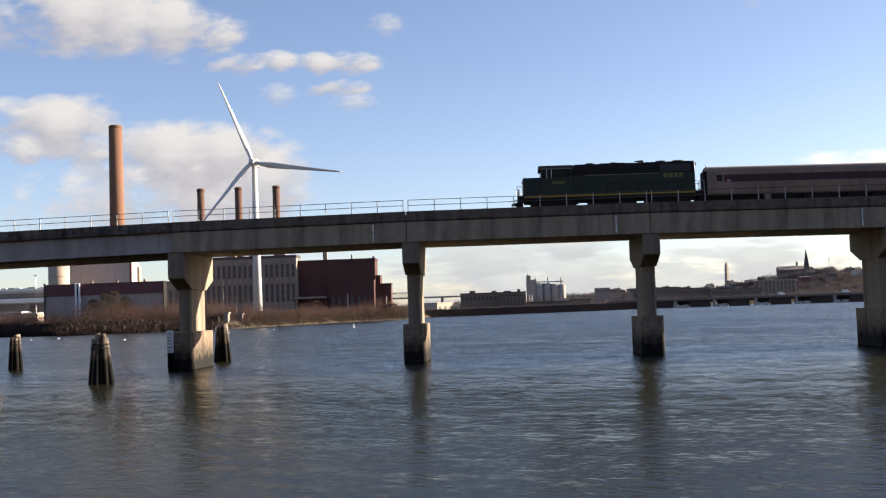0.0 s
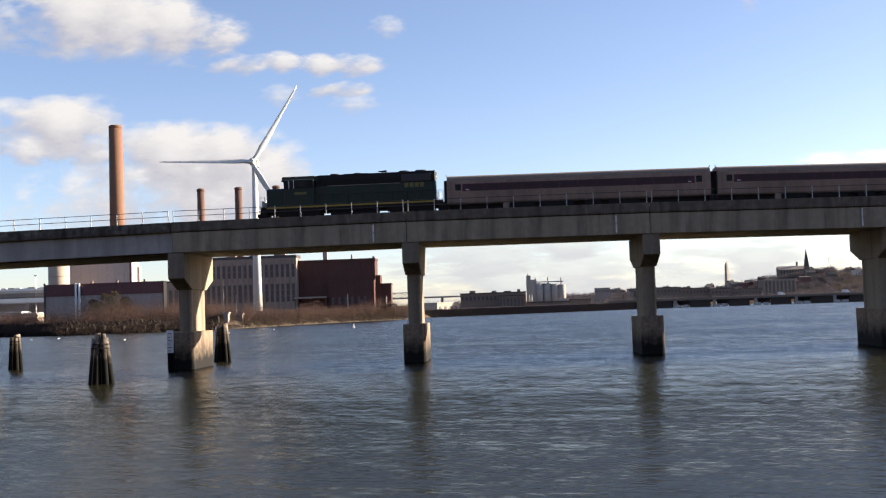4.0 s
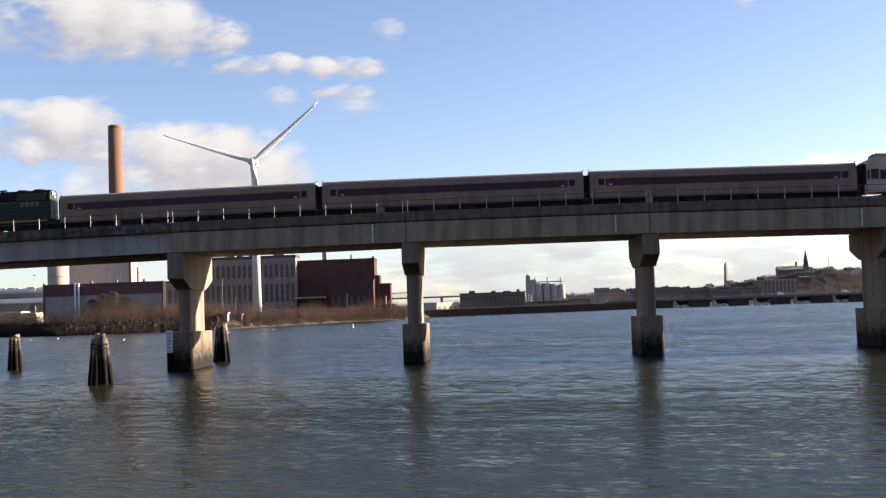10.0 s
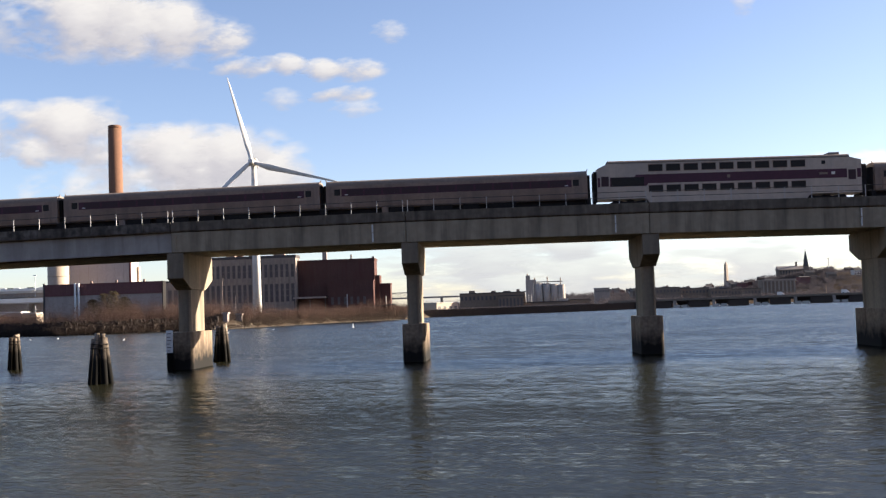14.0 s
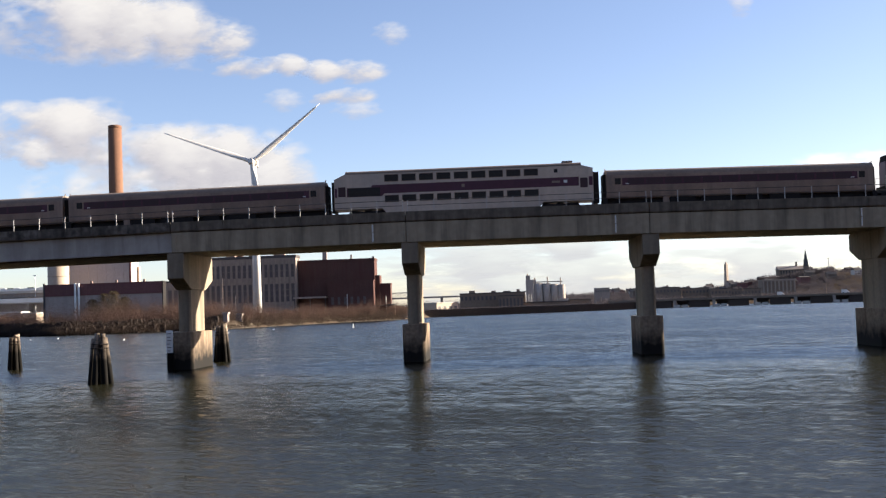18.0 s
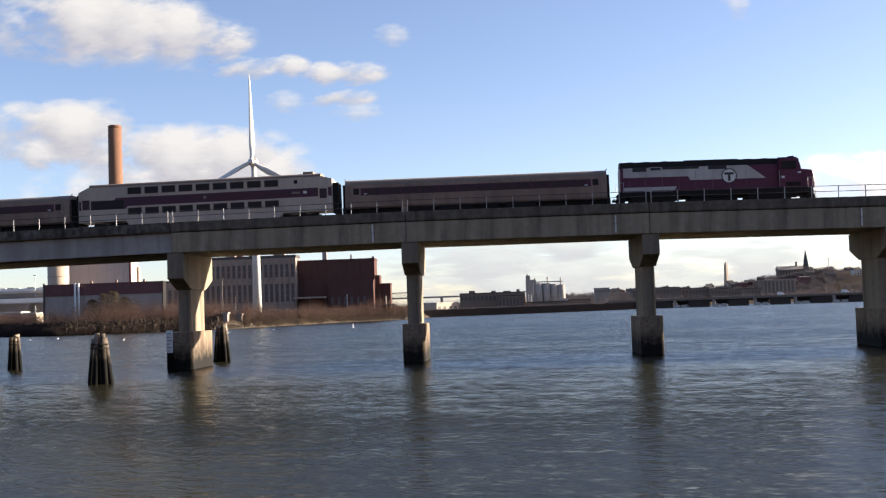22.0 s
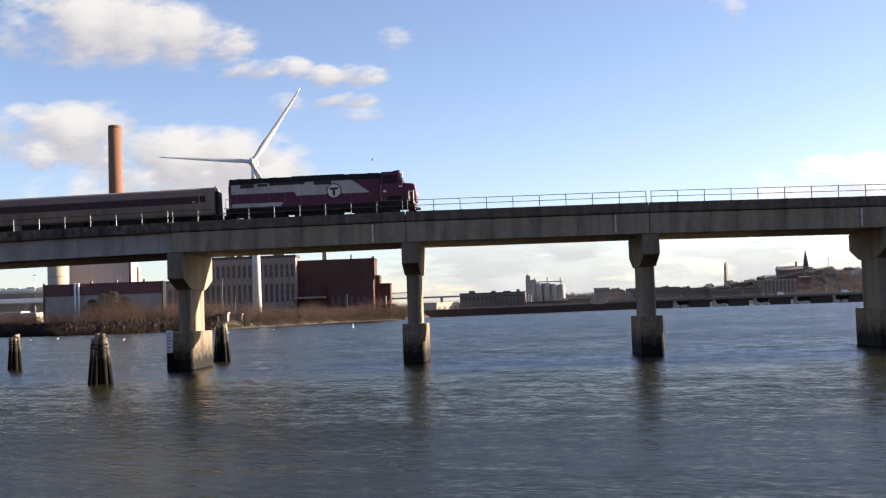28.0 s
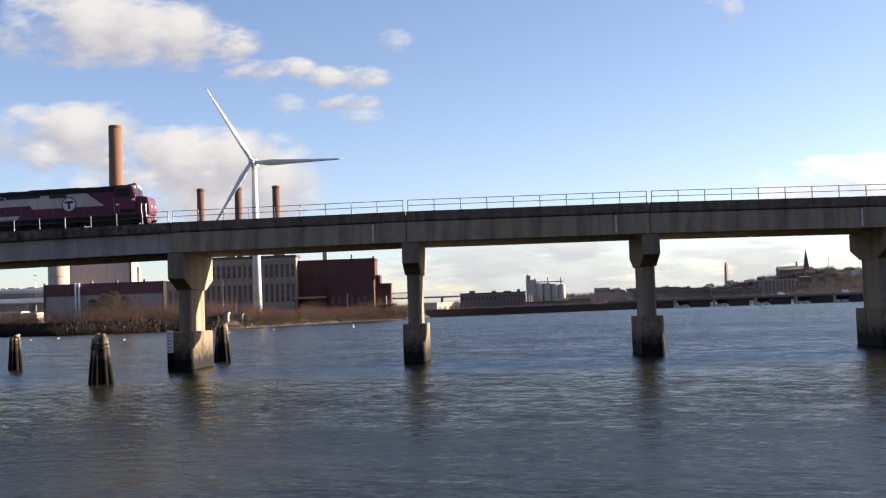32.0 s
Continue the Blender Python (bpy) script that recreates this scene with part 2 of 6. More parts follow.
def cloud_material(name, low, high, thick, size, ragged, glow=0.25, layers=1.1, tone=(1.0, 0.965, 0.94), under=(0.60, 0.585, 0.65)):
    """Far-off vapour that glows by itself: dense in the middle, ragged and thin at the rim, with grey underside shade
    mixed into its colour.
    """
    m, N, L, P = material(name)
    tc = N.new("ShaderNodeTexCoord")
    info = N.new("ShaderNodeObjectInfo")
    n = N.new("ShaderNodeTexNoise")
    n.noise_dimensions = "4D"
    n.inputs["Scale"].default_value, n.inputs["Detail"].default_value, n.inputs["Roughness"].default_value = size, 8, 0.53
    w = N.new("ShaderNodeMath")
    w.operation = "MULTIPLY"
    w.inputs[1].default_value = 60
    L.new(info.outputs["Random"], w.inputs[0])
    L.new(w.outputs[0], n.inputs["W"])
    mp = N.new("ShaderNodeMapping")
    mp.inputs["Scale"].default_value = (0.5, 0.2, layers)
    L.new(tc.outputs["Object"], mp.inputs["Vector"])
    L.new(mp.outputs[0], n.inputs["Vector"])
    m2 = N.new("ShaderNodeMapping")
    m2.inputs["Location"].default_value, m2.inputs["Scale"].default_value = (-1, 0, -1), (2, 0, 2)
    L.new(tc.outputs["Generated"], m2.inputs["Vector"])
    ln = N.new("ShaderNodeVectorMath")
    ln.operation = "LENGTH"
    L.new(m2.outputs[0], ln.inputs[0])
    sq = N.new("ShaderNodeMath")
    sq.operation = "POWER"
    sq.inputs[1].default_value = 1.8
    L.new(ln.outputs["Value"], sq.inputs[0])
    body = span(N, L, sq.outputs[0], 0.0, 1.0, 0.95, 0.0)
    puff = span(N, L, n.outputs["Fac"], 0.3, 0.7, -ragged, ragged)
    a = N.new("ShaderNodeMath")
    L.new(body, a.inputs[0])
    L.new(puff, a.inputs[1])
    rim = N.new("ShaderNodeMath")
    rim.operation = "MULTIPLY"
    L.new(span(N, L, a.outputs[0], low, high, 0.0, thick), rim.inputs[0])
    L.new(span(N, L, ln.outputs["Value"], 0.8, 1.0, 1.0, 0.0), rim.inputs[1])
    # cloud shading painted by height: grey below, pale on top
    sep = N.new("ShaderNodeSeparateXYZ")
    L.new(tc.outputs["Generated"], sep.inputs[0])
    sh = N.new("ShaderNodeMath")
    L.new(span(N, L, sep.outputs[2], 0.2, 0.85, -0.05, 0.8), sh.inputs[0])
    L.new(span(N, L, n.outputs["Fac"], 0.35, 0.65, -0.25, 0.35), sh.inputs[1])
    col = mixed(N, L, span(N, L, sh.outputs[0], 0.0, 0.8), under, tone)
    em = N.new("ShaderNodeEmission")
    em.inputs["Strength"].default_value = glow
    L.new(col, em.inputs["Color"])
    tr = N.new("ShaderNodeBsdfTransparent")
    mx = N.new("ShaderNodeMixShader")
    L.new(rim.outputs[0], mx.inputs[0])
    L.new(tr.outputs[0], mx.inputs[1])
    L.new(em.outputs[0], mx.inputs[2])
    L.new(mx.outputs[0], N["Material Output"].inputs["Surface"])
    return m


CLOUD = cloud_material("white_cumulus", 0.18, 0.85, 0.98, 0.0085, 0.68)
PUFF = cloud_material("small_white_cumulus", 0.16, 1.05, 0.95, 0.0125, 0.9)
VEIL = cloud_material("thin_cloud_veil", 0.42, 1.7, 0.62, 0.014, 1.2)
LOWVEIL = cloud_material("low_grey_cloud_streaks", 0.02, 0.85, 0.86, 0.008, 0.95, 0.243, 2.8, (0.94, 0.97, 0.94), (0.72, 0.725, 0.77))
# brighter glowing copy for the clouds towards the sun
BRIGHT = cloud_material("sunward_cumulus", 0.18, 0.85, 0.95, 0.0085, 0.68, 0.34)


# ---- shape helpers ----
def box(bm, x0, x1, y0, y1, z0, z1):
    v = [bm.verts.new((x, y, z)) for z in (z0, z1) for y in (y0, y1) for x in (x0, x1)]
    for f in ((0, 2, 3, 1), (4, 5, 7, 6), (0, 1, 5, 4), (2, 6, 7, 3), (0, 4, 6, 2), (1, 3, 7, 5)):
        bm.faces.new([v[i] for i in f])


def prism(bm, pts, axis, a, b):
    """A polygon in the plane across axis, drawn out from a to b. Points are (x, z) for axis y, (y, z) for axis x, (x, y) for axis z."""
    put = {"x": lambda p, d: (d, p[0], p[1]), "y": lambda p, d: (p[0], d, p[1]), "z": lambda p, d: (p[0], p[1], d)}[axis]
    lo, hi = [bm.verts.new(put(p, a)) for p in pts], [bm.verts.new(put(p, b)) for p in pts]
    n = len(pts)
    faces = [bm.faces.new(lo), bm.faces.new(hi[::-1])]
    for i in range(n):
        faces.append(bm.faces.new((lo[i], hi[i], hi[(i + 1) % n], lo[(i + 1) % n])))
    bmesh.ops.recalc_face_normals(bm, faces=faces)


def tube(bm, a, b, r0, r1=None, seg=12):
    r1 = r0 if r1 is None else r1
    a, b = Vector(a), Vector(b)
    q = (b - a).to_track_quat("Z", "Y")
    ring = [[bm.verts.new(c + q @ Vector((math.cos(k * math.tau / seg) * r, math.sin(k * math.tau / seg) * r, 0))) for k in range(seg)] for c, r in ((a, r0), (b, r1))]
    for k in range(seg):
        j = (k + 1) % seg
        f = bm.faces.new((ring[0][k], ring[0][j], ring[1][j], ring[1][k]))
        f.smooth = seg > 8
    bm.faces.new(ring[0][::-1])
    bm.faces.new(ring[1])


def soften(bm, width=0.03, segments=1):
    bmesh.ops.bevel(bm, geom=list(bm.edges), offset=width, segments=segments, affect="EDGES", clamp_overlap=True)


def mesh_of(name, bm, mat):
    me = bpy.data.meshes.new(name)
    bm.to_mesh(me)
    bm.free()
    for m in (mat if isinstance(mat, (list, tuple)) else (mat,)):
        me.materials.append(m)
    return me


def part(name, bm, mat, parent, label="", at=None):
    ob = new(name, mesh_of(name, bm, mat))
    ob.parent = parent
    if at is not None:
        ob.matrix_basis = at
    return tagged(ob, label) if label else ob


def twin(ob, at):
    """Another part with the same mesh, under the same thing."""
    o = ob.copy()
    scene.collection.objects.link(o)
    o.parent = ob.parent
    o.matrix_basis = at
    return o


def thing(name, m, label, category, group="", kind=""):
    ob = new(name)
    ob.empty_display_size = 0.3
    ob.matrix_basis = m
    return tagged(ob, label, category, group, kind)


def brick_box(*a):
    bm = bmesh.new()
    box(bm, *a)
    return bm


def scatter(name, mat, tris, label, category, kind="stuff"):
    """Many small leaf or twig pieces in one mesh. tris: an array of n x 3 x 3."""
    t = np.asarray(tris, float)
    me = bpy.data.meshes.new(name)
    me.from_pydata(t.reshape(-1, 3).tolist(), [], np.arange(len(t) * 3).reshape(-1, 3).tolist())
    me.materials.append(mat)
    return tagged(new(name, me), label, category, "", kind)


RNG = np.random.default_rng(7)


SHORE_X = [-4600, -400, -176, -145, -128, -110, -93, -80, -66, -47, -37, -31, 20, 60, 100, 140, 220, 330, 600, 4600]
SHORE_Y = [420, 345, 307, 286, 294, 310, 313, 362, 415, 450, 466, 552, 585, 612, 660, 800, 830, 860, 900, 900]


def land(x, y):
    """Height of the ground, with an unseen high bank added behind the camera."""
    d = y - np.interp(x, SHORE_X, SHORE_Y)
    far = np.where(d < 0, np.maximum(-4, d * 0.12), np.minimum(3.2, 0.3 * d))
    # unseen bank behind the camera, added to cut skylight on faces turned to it
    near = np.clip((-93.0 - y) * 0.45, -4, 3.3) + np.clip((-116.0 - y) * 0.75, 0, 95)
    side = np.where((y > -160) & (y < 160), np.clip((np.abs(x) - 205) * 0.6, -4, 3.3), -4)
    h = np.maximum(np.maximum(far, near), side)
    s = np.clip((y - 1050) / 450, 0, 1)
    s = s * s * (3 - 2 * s)
    hill = 10 + 21 * np.exp(-((x - 470) / 95.0) ** 2) + 3 / (1 + np.exp(-(x - 420) / 60.0))
    e = np.clip((2300 - y) / 600, 0.25, 1)
    return h + s * e * hill * np.clip((x + 400) / 500, 0, 1)


def ground():
    gx = np.unique(np.concatenate([np.linspace(-4600, -400, 22), np.arange(-400, 640, 6.0), np.linspace(640, 4600, 24)]))
    gy = np.unique(np.concatenate([np.linspace(-900, -200, 8), np.arange(-190, -84, 2.0), np.linspace(-80, 200, 12), np.arange(205, 880, 6.0), np.linspace(890, 1700, 34), np.linspace(1800, 4800, 12)]))
    X, Y = np.meshgrid(gx, gy)
    Z = land(X, Y)
    n, k = X.shape
    idx = np.arange(n * k).reshape(n, k)
    q = np.stack([idx[:-1, :-1], idx[:-1, 1:], idx[1:, 1:], idx[1:, :-1]], -1).reshape(-1, 4)
    me = bpy.data.meshes.new("ground")
    me.from_pydata(np.stack([X, Y, Z], -1).reshape(-1, 3).tolist(), [], q.tolist())
    me.materials.append(GROUND)
    tagged(new("ground", me), "brown riverside ground with a distant hill and an added bank behind the camera", "ground", "", "structure")


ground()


def stepped_wall(t, points, length, low, high, mat, seed):
    """Wall panels that face the river squarely and step back with the shore."""
    rough = random.Random(seed)
    for (xa, ya), (xb, yb) in zip(points, points[1:]):
        n = max(2, int(abs(xb - xa) / length))
        for k in range(n):
            x0, x1 = xa + (xb - xa) * k / n, xa + (xb - xa) * (k + 1.0) / n
            y = ya + (yb - ya) * (k + 0.5) / n + rough.uniform(-0.4, 0.4)
            h = rough.uniform(low, high)
            bm = bmesh.new()
            prism(bm, [(y - 1.3, -3), (y - 0.5, h), (y + 9, h), (y + 9, -3)], "x", x0, x1)
            part("wall_panel", bm, mat, t)


def revetment():
    t = tagged(new("revetment"), "dark stone and timber river wall, toned for shade below the scrub", "river wall", "", "structure")
    stepped_wall(t, [(-400, 345), (-176, 307), (-145, 286), (-128, 294), (-110, 310), (-97, 312.5)], 2.6, 1.8, 2.9, REVET, 11)


revetment()
bm = bmesh.new()
bmesh.ops.create_grid(bm, x_segments=8, y_segments=8, size=4700)
water = tagged(new("water", mesh_of("water", bm, WATER)), "dark rippled river water reflecting the sky", "water", "", "structure")

# ---- the railway bridge ----
PIERS = [-110.4, -88.2, -66.3, -44.5, -21.9, 0.1, 22.3, 44.3, 66.5, 88.6, 111.1, 133.3, 155.5, 177.7, 199.9]
WIDTH = 11.1


def crest(s):
    """Drop of the deck from its highest point."""
    a = min(abs(s - 8.0), 55.0)
    return -0.00021 * a * a - min(max(abs(s - 8.0) - 55.0, 0), 85.0) * 0.012


TOP = 14.0
RAIL = 13.68


def bridge_span(s0, s1, steel):
    """One span from joint to joint: slab with its edge, beams or girders, railing, rails."""
    z0, z1, L = TOP + crest(s0), TOP + crest(s1), s1 - s0
    slope = math.degrees(math.atan2(z1 - z0, L))
    m = pose(s0, 0, z0, 0, -slope, 0)
    if steel:
        t = thing("bridge_span", m, "railway bridge span with blue-grey steel girders", "bridge span", "bridge spans")
    else:
        t = thing("bridge_span", m, "stained grey concrete railway bridge span", "bridge span", "bridge spans")
    bm = bmesh.new()
    a, b = 0.03, L - 0.03
    prism(bm, [(0.0, 0.0), (0.0, -0.88), (0.22, -0.95), (WIDTH - 0.22, -0.95), (WIDTH, -0.88), (WIDTH, 0.0), (WIDTH - 0.3, 0.0), (WIDTH - 0.3, -0.45), (0.3, -0.45), (0.3, 0.0)], "x", a, b)
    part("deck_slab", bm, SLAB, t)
    # edge panels of the parapet
    n = 9
    for k in range(n):
        p0, p1 = a + (b - a) * k / n, a + (b - a) * (k + 1) / n
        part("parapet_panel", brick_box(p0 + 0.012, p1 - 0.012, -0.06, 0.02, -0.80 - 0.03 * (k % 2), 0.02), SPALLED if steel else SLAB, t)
    part("ballast_bed", brick_box(a, b, 0.3, WIDTH - 0.3, -0.46, -0.26), BALLAST, t)
    if steel:
        for y in (0.35, 3.7, 7.2, 10.5):
            bm = bmesh.new()
            box(bm, a, b, y, y + 0.05, -2.72, -0.95)
            box(bm, a, b, y - 0.22, y + 0.27, -2.80, -2.72)
            for k in range(int(L // 3.2) + 1):
                if y > 1:
                    box(bm, a + k * 3.2, a + k * 3.2 + 0.03, y - 0.18, y, -2.72, -0.95)
            part("girder", bm, GIRDER, t)
        for k in range(4):
            bm = bmesh.new()
            box(bm, 2.5 + k * 5.5, 2.6 + k * 5.5, 0.4, 10.5, -2.4, -2.2)
            part("cross_brace", bm, GIRDER, t)
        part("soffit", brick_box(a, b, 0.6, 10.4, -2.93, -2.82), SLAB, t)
    else:
        for y0, y1 in ((0.10, 2.75), (2.93, 5.46), (5.64, 8.17), (8.35, 11.0)):
            bm = bmesh.new()
            box(bm, a, b, y0, y1, -2.83, -0.95)
            soften(bm, 0.03)
            part("box_beam", bm, CONCRETE, t)
        # downpipe in a groove before the joint and a drip nozzle under the beam
        bm = bmesh.new()
        tube(bm, (L - 3.1, 0.04, -1.05), (L - 3.1, 0.04, -1.78), 0.075, seg=8)
        tube(bm, (L - 3.1, 0.04, -1.84), (L - 3.1, 0.04, -2.66), 0.075, seg=8)
        part("downpipe", bm, WHITE, t, "pale galvanised downpipe")
        bm = bmesh.new()
        tube(bm, (L - 4.4, 0.5, -3.05), (L - 4.4, 0.5, -2.82), 0.05, seg=8)
        part("drip_nozzle", bm, STEEL, t)
        bm = bmesh.new()
        box(bm, 0.1, 0.5, 0.03, 0.10, -2.8, -0.96)
        part("end_rib", bm, CONCRETE, t)
    # rails and sleepers of two tracks
    for y in (2.12, 3.58, 6.02, 7.48):
        bm = bmesh.new()
        box(bm, a, b, y - 0.035, y + 0.035, -0.28, -0.15)
        part("track_rail", bm, STEEL, t)
    bm = bmesh.new()
    for k in range(int(L / 0.62)):
        for y in (2.85, 6.75):
            box(bm, 0.2 + k * 0.62, 0.42 + k * 0.62, y - 1.25, y + 1.25, -0.30, -0.22)
    tagged(part("sleeper_row", bm, TIMBER_DRY, t), kind="stuff")
    # railing on the near edge
    rl = thing("railing", m, "thin grey steel railing with two bars", "railing", "bridge railings")
    bays = 9
    gap = 0.23
    step = (L - 2 * gap) / bays
    post = None
    for k in range(bays + 1):
        at = pose(gap + k * step, 0.06, 0)
        if post is None:
            bm = bmesh.new()
            box(bm, -0.035, 0.035, -0.03, 0.03, 0.0, 1.1)
            box(bm, -0.09, 0.09, -0.08, 0.05, 0.0, 0.03)
            post = part("post", bm, POSTLIT, rl, at=at)
        else:
            twin(post, at)
    for z in (1.07, 0.57):
        bm = bmesh.new()
        tube(bm, (gap, 0.06, z), (L - gap, 0.06, z), 0.028, seg=8)
        part("rail", bm, RAILPAINT, rl)
    return t


TIMBER_DRY = surface("sleeper_timber", (0.14, 0.10, 0.08), (0.09, 0.07, 0.06), 0.9, scale=3)


def pier(s, drop=0.0):
    t = thing("bridge_pier", pose(s, WIDTH / 2, 0), "hammerhead concrete bridge pier with a tide-stained base", "bridge pier", "bridge piers")
    zt = TOP + crest(s) - 2.84
    bm = bmesh.new()
    w, l = 1.07, 3.85
    prism(bm, [(-w, -l + 0.25), (-w + 0.25, -l), (w - 0.25, -l), (w, -l + 0.25), (w, l - 0.25), (w - 0.25, l), (-w + 0.25, l), (-w, l - 0.25)], "z", -4, 3.55)
    soften(bm, 0.06)
    part("base", bm, BASE, t, "concrete base, black below the tide line")
    bm = bmesh.new()
    w, l = 0.62, 2.62
    prism(bm, [(-w, -l + 0.2), (-w + 0.2, -l), (w - 0.2, -l), (w, -l + 0.2), (w, l - 0.2), (w - 0.2, l), (-w + 0.2, l), (-w, l - 0.2)], "z", 3.5, 8.3)
    soften(bm, 0.03)
    part("column", bm, PIER, t)
    bm = bmesh.new()
    l = 5.4
    prism(bm, [(-l, zt), (-l, 9.2 - drop), (-2.62, 8.2 - drop), (2.62, 8.2 - drop), (l, 9.2 - drop), (l, zt)], "x", -0.78, 0.78)
    soften(bm, 0.05)
    part("cap", bm, PIER, t)
    for y in (-4.0, -1.35, 1.35, 4.0):
        for x in (-0.42, 0.42):
            part("bearing", brick_box(x - 0.2, x + 0.2, y - 0.3, y + 0.3, zt - 0.01, zt + 0.03), SOOT, t)
    return t


for s in PIERS:
    pier(s, 0.65 if s < -20 else 0.0)
SHIFT = {-21.9: -0.35, 0.1: -0.3, 22.3: -0.05, 44.3: 0.25}
joints = [-132.6] + [p + SHIFT.get(p, -0.25) for p in PIERS] + [222.0]
for i in range(len(joints) - 1):
    bridge_span(joints[i], joints[i + 1], abs(joints[i] + 44.15) < 1)
# the line runs on over embankments at both ends
for sx, s0 in ((-1, -132.6), (1, 222.0)):
    bm = bmesh.new()
    z = TOP + crest(s0) - 0.6
    a, b = sorted((s0 + sx * 0.1, s0 + sx * 260))
    prism(bm, [(-16, -4), (-1, z), (WIDTH + 1, z), (WIDTH + 16, -4)], "x", a, b)
    tagged(new("embankment", mesh_of("embankment", bm, GROUND)), "grassy railway embankment at the bridge end", "embankment", "", "structure")

# ---- the train ----
SILVER = surface("grimy_stainless_steel", (0.298, 0.214, 0.168), (0.252, 0.181, 0.142), 0.6, 0.0, scale=1.5, bump=0.05, streak=(0.09, 0.075, 0.065), dirt=0.35)
BILEVEL = surface("light_grey_car_body", (0.54, 0.455, 0.375), (0.475, 0.40, 0.33), 0.5, 0.1, scale=1.0, bump=0.03, streak=(0.30, 0.27, 0.26), dirt=0.25)
CARROOF = surface("grey_car_roof", (0.27, 0.215, 0.18), (0.22, 0.178, 0.15), 0.9, 0.0, scale=1.2, bump=0.05)
PURPLE = surface("purple_stripe_paint", (0.082, 0.027, 0.050), (0.066, 0.022, 0.040), 0.55, scale=1.2, bump=0.02)
MAGENTA = surface("plum_locomotive_paint", (0.112, 0.025, 0.062), (0.09, 0.021, 0.050), 0.45, scale=1.2, bump=0.02)
LOCOWHITE = surface("locomotive_grey_white", (0.54, 0.51, 0.49), (0.47, 0.445, 0.43), 0.5, scale=1.0, bump=0.02, streak=(0.25, 0.23, 0.22), dirt=0.25)
GREEN = surface("dark_green_locomotive_paint", (0.014, 0.034, 0.024), (0.011, 0.027, 0.019), 0.5, scale=1.2, bump=0.02, streak=(0.03, 0.03, 0.025), dirt=0.4)
YELLOW = surface("faded_yellow_paint", (0.34, 0.24, 0.04), (0.26, 0.18, 0.035), 0.5, scale=2, bump=0.02)
BLACK = surface("black_running_gear", (0.026, 0.024, 0.023), (0.017, 0.015, 0.015), 0.78, scale=2)
GRILLE = surface("dark_grille", (0.05, 0.05, 0.055), (0.03, 0.03, 0.035), 0.6, scale=8)
TINTED = surface("purple_tinted_glass", (0.044, 0.023, 0.034), (0.036, 0.019, 0.028), 0.35, bump=0)
DIM = surface("dim_olive_paint", (0.17, 0.15, 0.05), (0.12, 0.11, 0.04), 0.6)
LAMP = surface("lamp_lens", (0.75, 0.70, 0.62), (0.70, 0.66, 0.60), 0.2, bump=0)


def bogie(t, x, r=0.46, axle=1.28, low=0.0):
    """A two-axle bogie with its wheels."""
    bm = bmesh.new()
    for y in (-1.08, 1.08):
        prism(bm, [(x - 1.9, 0.45), (x - 1.7, 0.85), (x - 0.5, 0.72), (x + 0.5, 0.72), (x + 1.7, 0.85), (x + 1.9, 0.45), (x + 0.9, 0.38), (x - 0.9, 0.38)], "y", y - 0.09, y + 0.09)
    box(bm, x - 0.3, x + 0.3, -1.1, 1.1, 0.45, 0.85)
    b = part("bogie", bm, BLACK, t)
    for sx in (-1, 1):
        for y in (-0.78, 0.78):
            bm = bmesh.new()
            tube(bm, (x + sx * axle, y - 0.06, r - low), (x + sx * axle, y + 0.06, r - low), r, seg=20)
            part("wheel", bm, STEEL, b)
    return b


def hull(pts, x0, x1):
    bm = bmesh.new()
    prism(bm, pts, "x", x0, x1)
    return bm


def side_box(name, t, x0, x1, z0, z1, mat, out=0.01, label="", y=1.5):
    """A panel on both flanks, standing proud by out."""
    a = part(name, brick_box(x0, x1, -y - out, -y + 0.05, z0, z1), mat, t, label)
    part(name, brick_box(x0, x1, y - 0.05, y + out, z0, z1), mat, t, label)
    return a


def roof_arc(w, z0, z1, n=10, lip=0.0):
    pts = [(w, z0 - lip)]
    for k in range(n + 1):
        a = math.pi * k / n
        pts.append((w * math.copysign(abs(math.cos(a)) ** 0.55, math.cos(a)), z0 + (z1 - z0) * math.sin(a) ** 0.8))
    return pts + [(-w, z0 - lip)]


